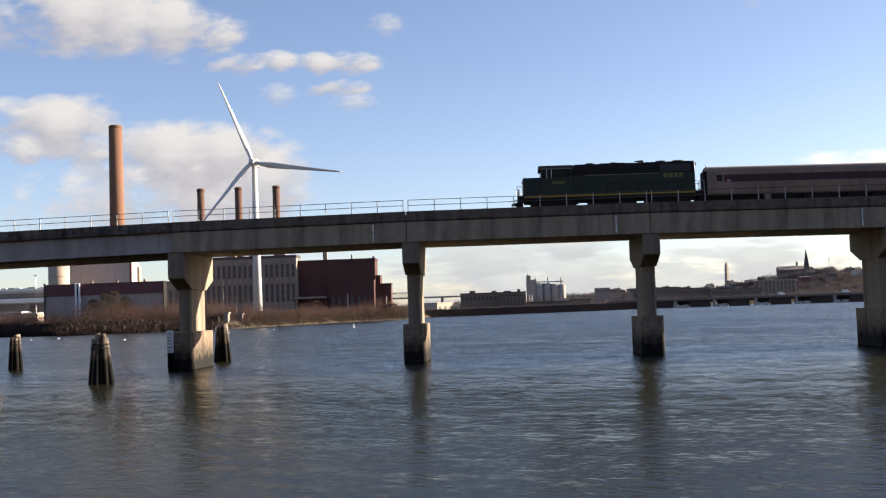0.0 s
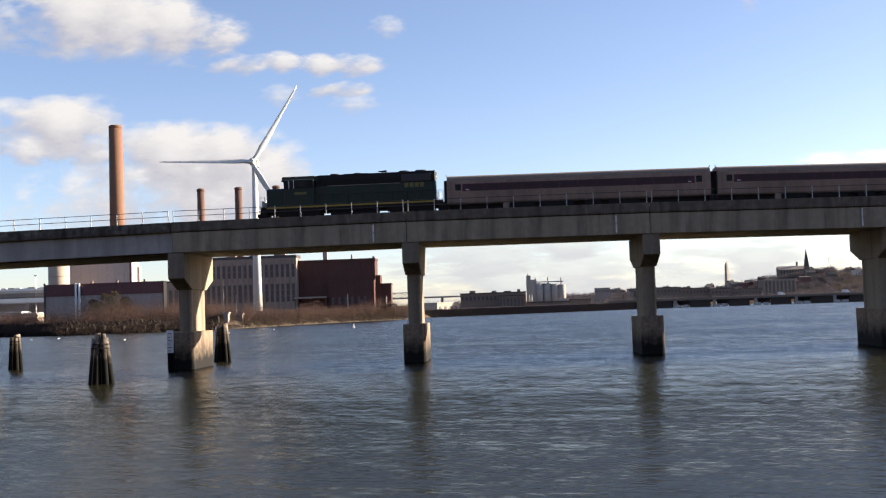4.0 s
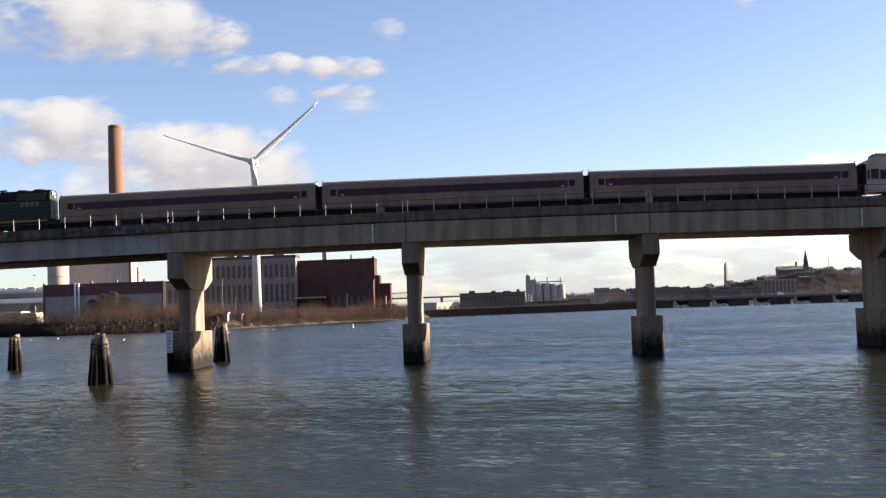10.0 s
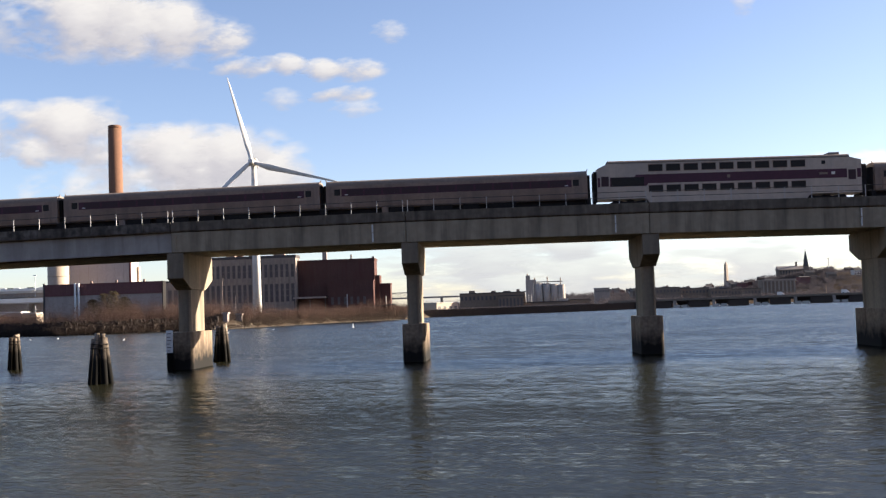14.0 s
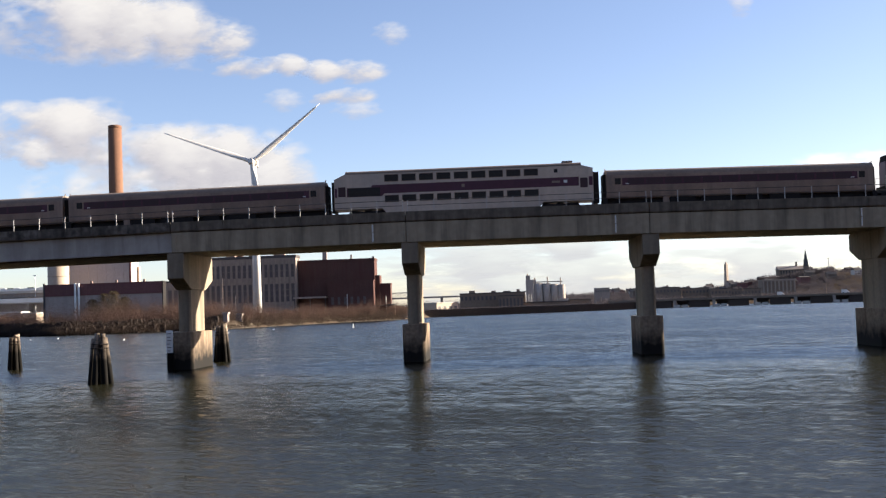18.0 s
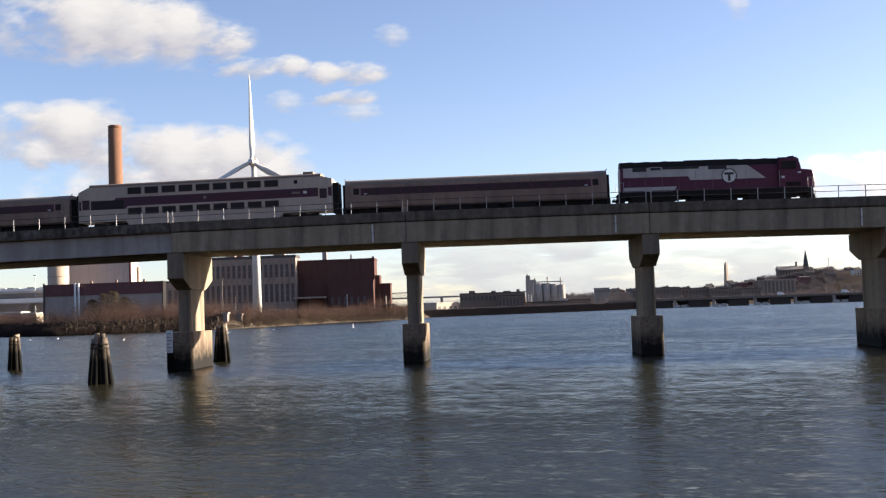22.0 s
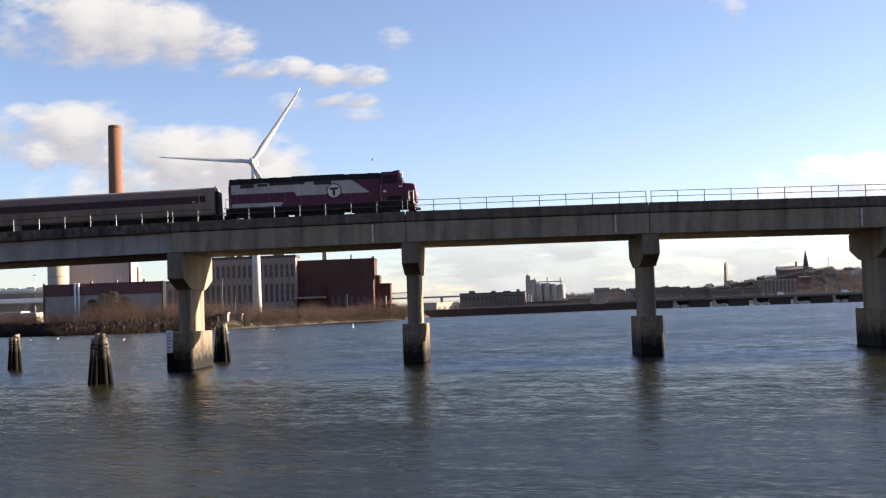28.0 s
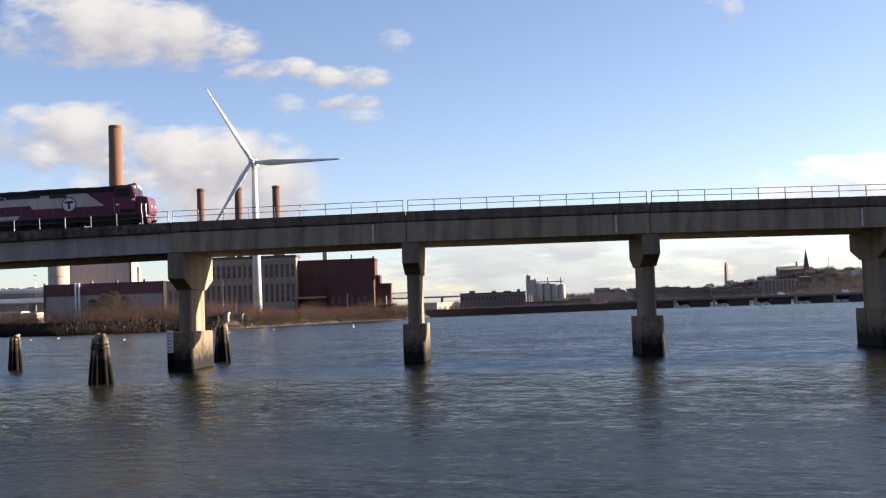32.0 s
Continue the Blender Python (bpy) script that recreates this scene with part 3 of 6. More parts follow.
def coach():
    t = thing("passenger_coach", pose(0, 0, 0), "grimy silver single-level passenger coach with purple window band", "railway coach", "train")
    h = 12.72
    part("body", hull([(-1.20, 1.10), (-1.36, 1.16), (-1.46, 1.30), (-1.5, 1.52), (-1.5, 3.36), (1.5, 3.36), (1.5, 1.52), (1.46, 1.30), (1.36, 1.16), (1.20, 1.10)], -h, h), SILVER, t)
    part("roof", hull(roof_arc(1.5, 3.36, 3.95), -h, h), CARROOF, t)
    side_box("window_band", t, -h + 0.9, h - 0.9, 2.36, 3.07, PURPLE, 0.012, "dark purple window band")
    for k in range(12):
        x = -9.9 + k * 1.8
        side_box("window", t, x - 0.80, x + 0.80, 2.42, 3.0, TINTED, 0.022)
    for z in (1.54, 1.66, 1.80, 1.95, 2.10, 2.24):
        side_box("flute", t, -h + 1.9, h - 1.9, z, z + 0.05, SILVER, 0.03)
    for sx in (-1, 1):
        d = side_box("door", t, sx * (h - 1.1) - 0.42, sx * (h - 1.1) + 0.42, 1.3, 3.2, SILVER, 0.02, "end door with a small window")
        bm = brick_box(sx * (h - 1.1) - 0.28, sx * (h - 1.1) + 0.28, -1.535, -1.51, 2.45, 3.05)
        part("door_window", bm, GLASS, d)
        bm = bmesh.new()
        x = sx * (h - 1.1)
        for a in ((x - 0.36, x - 0.29, 2.38, 3.12), (x + 0.29, x + 0.36, 2.38, 3.12), (x - 0.36, x + 0.36, 3.06, 3.12), (x - 0.36, x + 0.36, 2.38, 2.44)):
            box(bm, a[0], a[1], -1.545, -1.51, a[2], a[3])
        part("door_frame", bm, SILVER, d)
        side_box("small_plate", t, sx * (h - 2.0) - 0.16, sx * (h - 2.0) + 0.16, 2.46, 2.55, SIGN, 0.026, "small white bars")
        part("gangway", brick_box(*sorted((sx * h, sx * (h + 0.3))), -0.9, 0.9, 0.72, 3.5), BLACK, t, "black rubber gangway")
        part("buffer_beam", brick_box(*sorted((sx * (h - 0.1), sx * (h + 0.30))), -1.4, 1.4, 0.62, 1.15), BLACK, t)
        bm = bmesh.new()
        tube(bm, (sx * h, 0, 0.85), (sx * (h + 0.36), 0, 0.85), 0.12, seg=8)
        part("coupler", bm, BLACK, t)
        bogie(t, sx * 9.0)
        part("roof_vent", brick_box(sx * 9.6 - 0.5, sx * 9.6 + 0.5, -1.18, -0.9, 3.62, 3.80), GRILLE, t)
        bm = bmesh.new()
        tube(bm, (sx * (h - 0.1), -0.8, 3.7), (sx * (h + 0.1), -0.8, 4.08), 0.05, seg=6)
        part("marker_bracket", bm, SILVER, t)
    for x0, x1 in ((-6.6, -4.2), (-3.6, -0.4), (0.6, 2.2), (2.9, 5.8)):
        part("underfloor_box", brick_box(x0, x1, -1.3, 1.3, 0.42, 1.27), BLACK, t)
    part("centre_sill", brick_box(-h + 0.2, h - 0.2, -0.9, 0.9, 0.62, 1.27), BLACK, t)
    part("tank", brick_box(-7.3, -6.7, -1.35, 1.35, 0.5, 1.27), SILVER, t)
    bm = bmesh.new()
    tube(bm, (0.3, -1.53, 2.22), (0.3, -1.50, 2.22), 0.20, seg=20)
    part("emblem_disc", bm, CARROOF, t, "small round grey emblem")
    bm = bmesh.new()
    tube(bm, (0.3, -1.536, 2.22), (0.3, -1.50, 2.22), 0.12, seg=16)
    part("emblem_centre", bm, SILVER, t)
    return t


def bilevel_coach():
    t = thing("bilevel_coach", pose(0, 0, 0), "light grey double-deck coach with two window rows and purple band", "railway coach", "train")
    h = 12.6
    prof = [(-h, 0.95), (-h, 3.92), (-h + 1.05, 4.40), (h - 1.9, 4.42), (h - 1.05, 4.38), (h, 4.10), (h, 0.95), (h - 4.9, 0.95), (h - 5.2, 0.55), (-h + 5.0, 0.55), (-h + 4.7, 0.95)]
    bm = bmesh.new()
    prism(bm, prof, "y", -1.5, 1.5)
    part("body", bm, BILEVEL, t)
    part("roof", hull(roof_arc(1.5, 4.42, 4.74, lip=0.05), -h + 1.1, h - 1.1), CARROOF, t)
    part("roof_unit", brick_box(h - 2.9, h - 1.9, -1.0, 1.0, 4.66, 4.92), CARROOF, t, "low grey roof unit")
    for row, (z0, z1) in enumerate(((3.56, 4.22), (1.55, 2.20))):
        for k in range(9):
            x = -h + 4.95 + 0.67 + k * 1.70
            w = side_box("window", t, x - 0.67, x + 0.67, z0, z1, GLASS, 0.012)
            bm = bmesh.new()
            for a in ((x - 0.70, x - 0.66, z0, z1), (x + 0.66, x + 0.70, z0, z1), (x - 0.7, x + 0.7, z1 - 0.02, z1 + 0.03), (x - 0.7, x + 0.7, z0 - 0.03, z0 + 0.02)):
                box(bm, a[0], a[1], -1.53, -1.49, a[2], a[3])
            part("frame", bm, SILVER, w)
    for y in (-1, 1):
        bm = bmesh.new()
        ys = sorted((y * 1.45, y * 1.512))
        prism(bm, [(-h + 0.05, 2.15), (-h + 0.05, 3.05), (-h + 3.6, 3.05), (-h + 3.75, 3.26), (h - 0.05, 3.26), (h - 0.05, 2.40), (-h + 4.9, 2.40), (-h + 4.7, 2.15)], "y", *ys)
        part("stripe", bm, PURPLE, t, "purple stripe that steps down at one end")
    for x, z0 in ((-h + 0.75, 1.15), (h - 0.9, 1.15)):
        d = side_box("door", t, x - 0.48, x + 0.48, z0, 3.45, BILEVEL, 0.02, "grey end door with a dark window")
        part("door_window", brick_box(x - 0.36, x + 0.36, -1.54, -1.5, 2.2, 3.15), TINTED, d)
    side_box("dark_panel", t, -h + 1.35, -h + 4.5, 2.18, 3.02, GLASS, 0.018, "dark panel in the stripe")
    side_box("small_window", t, h - 3.75, h - 3.4, 3.75, 4.1, GLASS, 0.015)
    side_box("small_plate", t, h - 2.85, h - 2.5, 2.74, 3.0, SIGN, 0.03, "white bars")
    side_box("small_plate", t, h - 4.0, h - 3.2, 2.76, 2.96, CARROOF, 0.016)
    side_box("emblem", t, -0.15, 0.15, 2.72, 3.02, CARROOF, 0.016, "faint round emblem")
    for sx in (-1, 1):
        part("gangway", brick_box(*sorted((sx * h, sx * (h + (0.56 if sx > 0 else 0.3)))), -1.15, 1.15, 0.72, 3.7), BLACK, t, "black rubber gangway")
        bogie(t, sx * 9.4, low=0.08)
        bm = bmesh.new()
        tube(bm, (sx * h, 0, 0.85), (sx * (h + 0.36), 0, 0.85), 0.12, seg=8)
        part("coupler", bm, BLACK, t)
    return t


def deck_of_locomotive(t, x0, x1):
    """Frame, bogies, tank, steps, handrails common to both locomotives."""
    part("frame", brick_box(x0, x1, -1.5, 1.5, 1.12, 1.55), BLACK, t)
    part("underframe", brick_box(x0 + 0.6, x1 - 0.6, -0.8, 0.8, 0.87, 1.12), BLACK, t)
    for x in (-5.6, 5.6):
        bogie(t, x, 0.51, 1.37, 0.1)
        for y in (-1.2, 1.2):
            part("brake_rigging", brick_box(x - 2.3, x + 2.3, y - 0.1, y + 0.1, 0.62, 1.14), BLACK, t)
    for y in (-1.15, 1.15):
        bm = bmesh.new()
        tube(bm, (-2.2, y, 0.98), (2.2, y, 0.98), 0.2, seg=12)
        part("air_tank", bm, BLACK, t)
    bm = bmesh.new()
    prism(bm, [(-1.1, 0.95), (-1.35, 0.6), (-1.1, 0.28), (1.1, 0.28), (1.35, 0.6), (1.1, 0.95)], "x", -2.3, 2.3)
    part("fuel_tank", bm, BLACK, t)
    for sx, x in ((-1, x0), (1, x1)):
        bm = bmesh.new()
        prism(bm, [(x, 1.22), (x + sx * 0.12, 0.75), (x + sx * 0.35, 0.3), (x - sx * 0.5, 0.3), (x - sx * 0.5, 1.22)], "y", -1.4, 1.4)
        part("pilot", bm, BLACK, t)
        bm = bmesh.new()
        tube(bm, (x, 0, 0.85), (x + sx * 0.62, 0, 0.85), 0.13, seg=8)
        part("coupler", bm, BLACK, t)
        for y in (-1.42, 1.42):
            bm = bmesh.new()
            for k in range(4):
                box(bm, x - 0.35, x + 0.35, y - 0.1, y + 0.1, 0.3 + k * 0.28, 0.34 + k * 0.28)
            part("steps", bm, BLACK, t)
            bm = bmesh.new()
            for q in (-0.4, 0.05):
                tube(bm, (x + sx * q, y, 1.3), (x + sx * q, y, 2.55), 0.025, seg=6)
            tube(bm, (x - sx * 0.4, y, 2.5), (x + sx * 0.05, y, 2.5), 0.025, seg=6)
            part("grab_rail", bm, GALV, t)


def side_rail(t, x0, x1, n):
    for y in (-1.46, 1.46):
        bm = bmesh.new()
        tube(bm, (x0, y, 2.5), (x1, y, 2.5), 0.022, seg=6)
        for k in range(n + 1):
            x = x0 + (x1 - x0) * k / n
            tube(bm, (x, y, 1.5), (x, y, 2.5), 0.02, seg=6)
        part("handrail", bm, BLACK, t)


def green_locomotive():
    t = thing("green_locomotive", pose(0, 0, 0), "dark green diesel locomotive with a yellow sill stripe", "locomotive", "train")
    deck_of_locomotive(t, -9.15, 8.75)
    bm = bmesh.new()
    prism(bm, [(-1.1, 1.5), (-1.1, 3.15), (-0.9, 3.38), (0.9, 3.38), (1.1, 3.15), (1.1, 1.5)], "x", -8.62, -6.6)
    soften(bm, 0.06)
    part("nose", bm, GREEN, t)
    bm = bmesh.new()
    prism(bm, [(-1.45, 1.5), (-1.5, 3.6), (-1.42, 4.08), (-0.8, 4.46), (0.8, 4.46), (1.42, 4.08), (1.5, 3.6), (1.45, 1.5)], "x", -6.82, -3.9)
    soften(bm, 0.04)
    cab = part("cab", bm, GREEN, t)
    bm = bmesh.new()
    prism(bm, [(-1.45, 4.02), (-0.82, 4.52), (0.82, 4.52), (1.45, 4.02)], "x", -7.05, -3.85)
    part("cab_roof", bm, BLACK, t)
    for y in (-1, 1):
        part("window_band", brick_box(-6.8, -3.92, *sorted((y * 1.44, y * 1.515)), 3.28, 4.05), BLACK, cab, "black band round the cab windows")
        for x0, x1 in ((-6.55, -5.9), (-5.6, -4.6)):
            part("cab_window", brick_box(x0, x1, *sorted((y * 1.40, y * 1.53)), 3.38, 3.95), GLASS, cab)
    for x in (-6.3, -5.85):
        part("window_post", brick_box(x - 0.03, x + 0.03, -1.56, -1.48, 3.25, 4.05), SIGN, cab)
    part("windscreen", brick_box(-6.88, -6.8, -1.2, 1.2, 3.5, 4.0), GLASS, cab)
    bm = bmesh.new()
    prism(bm, [(-0.98, 1.5), (-0.98, 3.95), (-0.75, 4.5), (0.75, 4.5), (0.98, 3.95), (0.98, 1.5)], "x", -3.95, 8.05)
    soften(bm, 0.05)
    part("hood", bm, GREEN, t)
    for y in (-1, 1):
        ys = sorted((y * 0.95, y * 1.0))
        part("upper_hood", brick_box(-3.85, 7.9, *ys, 3.42, 4.0), BLACK, t, "dark upper hood")
        part("seam_strip", brick_box(-2.6, 4.6, *sorted((y * 0.96, y * 1.012)), 3.40, 3.44), GREYWALL, t, "thin pale seam strip")
        for k in range(9):
            x = -3.2 + k * 1.05
            part("hood_door", brick_box(x, x + 0.95, *sorted((y * 0.96, y * 1.005)), 1.75, 3.45), GREEN, t)
        part("radiator", brick_box(4.7, 7.6, *sorted((y * 0.95, y * 1.03)), 3.55, 4.25), GRILLE, t, "dark radiator grille")
        part("sill_stripe", brick_box(-8.55, 7.9, *sorted((y * 1.45, y * 1.51)), 1.36, 1.52), YELLOW, t, "faded yellow sill stripe")
        for k in range(4):
            x = 5.0 + k * 0.5
            part("yellow_bar", brick_box(x, x + 0.40, *sorted((y * 0.97, y * 1.015)), 2.95, 3.40), DIM, t, "dull yellow bars")
    part("small_bar", brick_box(-5.8, -4.6, -1.505, -1.46, 2.65, 2.9), DIM, t, "dim yellow bars")
    bm = bmesh.new()
    prism(bm, [(-1.0, 3.93), (-0.77, 4.53), (0.77, 4.53), (1.0, 3.93)], "x", -3.55, 8.0)
    part("hood_top", bm, BLACK, t, "black hood top")
    for x, r in ((-2.0, 0.45), (0.3, 0.4), (4.9, 0.55), (6.6, 0.6)):
        bm = bmesh.new()
        tube(bm, (x, 0, 4.45), (x, 0, 4.68), r, r * 0.92, 16)
        part("roof_fan", bm, BLACK, t)
    part("exhaust_housing", brick_box(-1.0, 1.4, -0.5, 0.5, 4.45, 4.60), BLACK, t)
    bm = bmesh.new()
    for y in (-0.15, 0.05, 0.25):
        tube(bm, (2.4, y, 4.74), (3.2, y, 4.74), 0.03, 0.09, 8)
    box(bm, 2.75, 2.85, -0.2, 0.3, 4.48, 4.7)
    part("horn", bm, BLACK, t, "cluster of air horns")
    bm = bmesh.new()
    for z in (3.9, 4.2):
        tube(bm, (8.0, 0, z), (8.16, 0, z), 0.13, seg=10)
    part("rear_headlight", bm, LAMP, t)
    # pale blank number board box, not a lamp
    part("rear_lamp_box", brick_box(7.95, 8.2, -0.75, -0.35, 4.05, 4.35), LAMP, t)
    bm = bmesh.new()
    for y in (-0.14, 0.14):
        tube(bm, (-8.72, y, 3.0), (-8.55, y, 3.0), 0.11, seg=10)
    part("headlight", bm, LAMP, t)
    part("front_plate", brick_box(-9.1, -8.98, -1.3, 1.3, 1.55, 2.2), SIGN, t, "pale front step plate")
    side_rail(t, -3.4, 8.2, 8)
    return t


def purple_locomotive():
    t = thing("purple_locomotive", pose(0, 0, 0), "plum and grey-white diesel locomotive with a round emblem", "locomotive", "train")
    deck_of_locomotive(t, -9.0, 9.4)
    bm = bmesh.new()
    prism(bm, [(-1.000, 1.5), (-1.000, 3.95), (1.000, 3.95), (1.000, 1.5)], "x", -8.85, 6.4)
    soften(bm, 0.05)
    part("hood", bm, MAGENTA, t)
    bm = bmesh.new()
    prism(bm, [(-0.980, 3.93), (-0.70, 4.5), (0.70, 4.5), (0.980, 3.93)], "x", -8.8, 6.4)
    part("hood_roof", bm, SOOT, t, "sooty black hood roof")
    for y in (-1, 1):
        ys = sorted((y * 0.960, y * 1.012))
        bm = bmesh.new()
        prism(bm, [(-8.55, 3.0), (-8.55, 3.93), (3.4, 3.93), (5.15, 2.62), (-2.1, 2.62), (-2.3, 3.0)], "y", *ys)
        part("white_panel", bm, LOCOWHITE, t, "grey-white upper side panel")
        bm = bmesh.new()
        prism(bm, [(-8.5, 1.62), (-8.5, 2.05), (-3.4, 2.05), (-3.7, 1.62)], "y", *ys)
        part("white_stripe", bm, LOCOWHITE, t, "short white lower stripe")
        for x0, x1, z in ((-7.65, -6.3, 3.56), (-4.75, -1.25, 3.72), (-0.37, 1.4, 3.60)):
            g = part("grille", brick_box(x0, x1, *sorted((y * 0.970, y * 1.030)), z, 3.98), GRILLE, t, "dark louvred air grille")
            for k in range(4):
                w = (3.98 - z) / 4
                part("louvre", brick_box(x0 + 0.04, x1 - 0.04, *sorted((y * 1.020, y * 1.050)), z + k * w + 0.02, z + k * w + w * 0.5), GRILLE, g)
        bm = bmesh.new()
        for q in ((-6.0, -4.85, 3.92, 3.98), (-6.0, -4.85, 3.60, 3.66), (-6.0, -5.92, 3.6, 3.98), (-4.93, -4.85, 3.6, 3.98)):
            box(bm, q[0], q[1], *sorted((y * 0.980, y * 1.040)), q[2], q[3])
        part("hatch_frame", bm, LOCOWHITE, t)
        part("hatch", brick_box(-5.92, -4.93, *sorted((y * 0.980, y * 1.020)), 3.66, 3.92), GRILLE, t)
        for k in range(8):
            x = -8.0 + k * 1.6
            part("panel_seam", brick_box(x, x + 0.02, *sorted((y * 0.980, y * 1.016)), 1.65, 3.5), CARROOF, t)
        bm = bmesh.new()
        tube(bm, (1.62, y * 0.980, 2.92), (1.62, y * 1.032, 2.92), 0.74, seg=32)
        part("emblem_ring", bm, INK, t, "black ring of the round emblem")
        bm = bmesh.new()
        tube(bm, (1.62, y * 0.980, 2.92), (1.62, y * 1.042, 2.92), 0.64, seg=32)
        part("emblem_disc", bm, SIGN, t, "white disc of the round emblem")
        ys = sorted((y * 1.020, y * 1.050))
        part("emblem_bar", brick_box(1.18, 2.06, *ys, 3.04, 3.25), INK, t)
        part("emblem_bar", brick_box(1.50, 1.74, *ys, 2.45, 3.05), INK, t)
    bm = bmesh.new()
    prism(bm, [(6.35, 1.5), (6.35, 4.38), (6.5, 4.5), (8.0, 4.5), (8.16, 4.42), (8.42, 3.45), (8.42, 1.5)], "y", -1.48, 1.48)
    soften(bm, 0.09, 2)
    cab = part("cab", bm, MAGENTA, t)
    part("cab_roof", brick_box(6.35, 8.05, -1.1, 1.1, 4.48, 4.55), BLACK, t)
    for y in (-1, 1):
        ys = sorted((y * 1.40, y * 1.50))
        part("cab_window", brick_box(6.62, 7.2, *ys, 3.45, 4.05), GLASS, cab)
        part("cab_window", brick_box(7.32, 7.85, *ys, 3.45, 4.05), GLASS, cab)
        bm = bmesh.new()
        for q in ((6.55, 6.62, 3.38, 4.12), (7.2, 7.32, 3.38, 4.12), (7.85, 7.92, 3.38, 4.12), (6.55, 7.92, 4.05, 4.12), (6.55, 7.92, 3.38, 3.45)):
            box(bm, q[0], q[1], *sorted((y * 1.45, y * 1.515)), q[2], q[3])
        part("window_frame", bm, BLACK, cab)
        bm = bmesh.new()
        prism(bm, [(8.24, 4.2), (8.41, 3.5), (8.44, 3.5), (8.27, 4.2)], "y", *sorted((y * 0.12, y * 1.2)))
        part("windscreen", bm, GLASS, cab)
        # blank number board box beside the windscreen
        part("lamp_box", brick_box(8.1, 8.28, y * 0.9 - 0.2, y * 0.9 + 0.2, 4.2, 4.42), LAMP, t)
        part("grab_iron", brick_box(6.28, 6.32, *sorted((y * 1.49, y * 1.53)), 1.7, 3.3), GALV, cab)
    bm = bmesh.new()
    prism(bm, [(8.35, 1.5), (8.35, 3.42), (9.45, 3.28), (9.62, 3.1), (9.78, 2.0), (9.7, 1.5)], "y", -1.18, 1.18)
    soften(bm, 0.07)
    part("nose", bm, MAGENTA, t)
    part("dark_flank", brick_box(6.9, 8.3, -1.50, -1.44, 1.7, 2.1), BLACK, t)
    part("pilot_plate", brick_box(9.37, 9.52, -1.35, 1.35, 0.75, 1.5), MAGENTA, t, "plum front plate")
    for y in (-1.0, -0.5, 0.5, 1.0):
        bm = bmesh.new()
        tube(bm, (9.55, y, 1.3), (9.78, y, 0.8), 0.04, seg=6)
        # outer hoses take the pale lens tone so they look sunlit
        part("air_hose", bm, LAMP if abs(y) > 0.8 else BLACK, t)
    part("small_bar", brick_box(8.05, 8.35, -1.51, -1.46, 2.95, 3.1), SIGN, t, "small white bars")
    part("builder_plate", brick_box(6.5, 6.8, -1.51, -1.46, 2.5, 2.7), SIGN, t)
    for y in (-0.14, 0.14):
        bm = bmesh.new()
        tube(bm, (8.2, y, 4.42), (8.36, y, 4.42), 0.12, seg=10)
        part("headlight", bm, LAMP, t)
        bm = bmesh.new()
        tube(bm, (9.55, y * 4, 2.3), (9.83, y * 4, 2.3), 0.1, seg=10)
        part("ditch_light", bm, LAMP, t)
    bm = bmesh.new()
    for y in (-0.2, 0.0, 0.2):
        tube(bm, (7.5, y, 4.7), (8.05, y, 4.7), 0.03, 0.09, 8)
    box(bm, 7.4, 7.6, -0.25, 0.25, 4.5, 4.7)
    part("horn", bm, BLACK, t)
    for x in (-7.8, -6.2, -4.4, 3.6, 5.2):
        bm = bmesh.new()
        tube(bm, (x, 0, 4.45), (x, 0, 4.58), 0.6, 0.55, 16)
        part("roof_fan", bm, BLACK, t)
    part("roof_walk", brick_box(-8.8, 6.2, -0.68, 0.68, 4.45, 4.53), SOOT, t, "dark sooty roof")
    part("dynamic_brake", brick_box(-2.6, 2.6, -0.6, 0.6, 4.45, 4.60), SOOT, t)
    return t


TRACK_Y = 6.75
first = coach()
TRAIN = [(green_locomotive(), 18.75, 0.25)]
for k, c in enumerate((40.6, 66.7, 92.75, 145.55)):
    TRAIN.append((first if k == 0 else copy_thing(first, pose(0, 0, 0)), c, 0.15))
TRAIN.append((bilevel_coach(), 119.0, 0.23))
TRAIN.append((purple_locomotive(), 168.45, 0.25))


def travel(t):
    """How far the train has gone along the bridge."""
    u = t / 32.0
    ahead = float(np.interp(t, (0, 1, 2, 3, 7, 13, 17), (0.75, 0.52, 0.42, 0.32, 0.3, 0.15, 0.0)))
    return ahead - 193.64 * u - 40.10 * u ** 2 + 61.22 * u ** 3 - 31.54 * u ** 4


def berth(s, lift):
    """Pose of a vehicle with its middle at s, riding over the crest of the deck."""
    a, b = crest(s - 8.0), crest(s + 8.0)
    return pose(s, TRACK_Y, RAIL + 0.02 + lift + (a + b) / 2, 0, -math.degrees(math.atan2(b - a, 16.0)), 0)

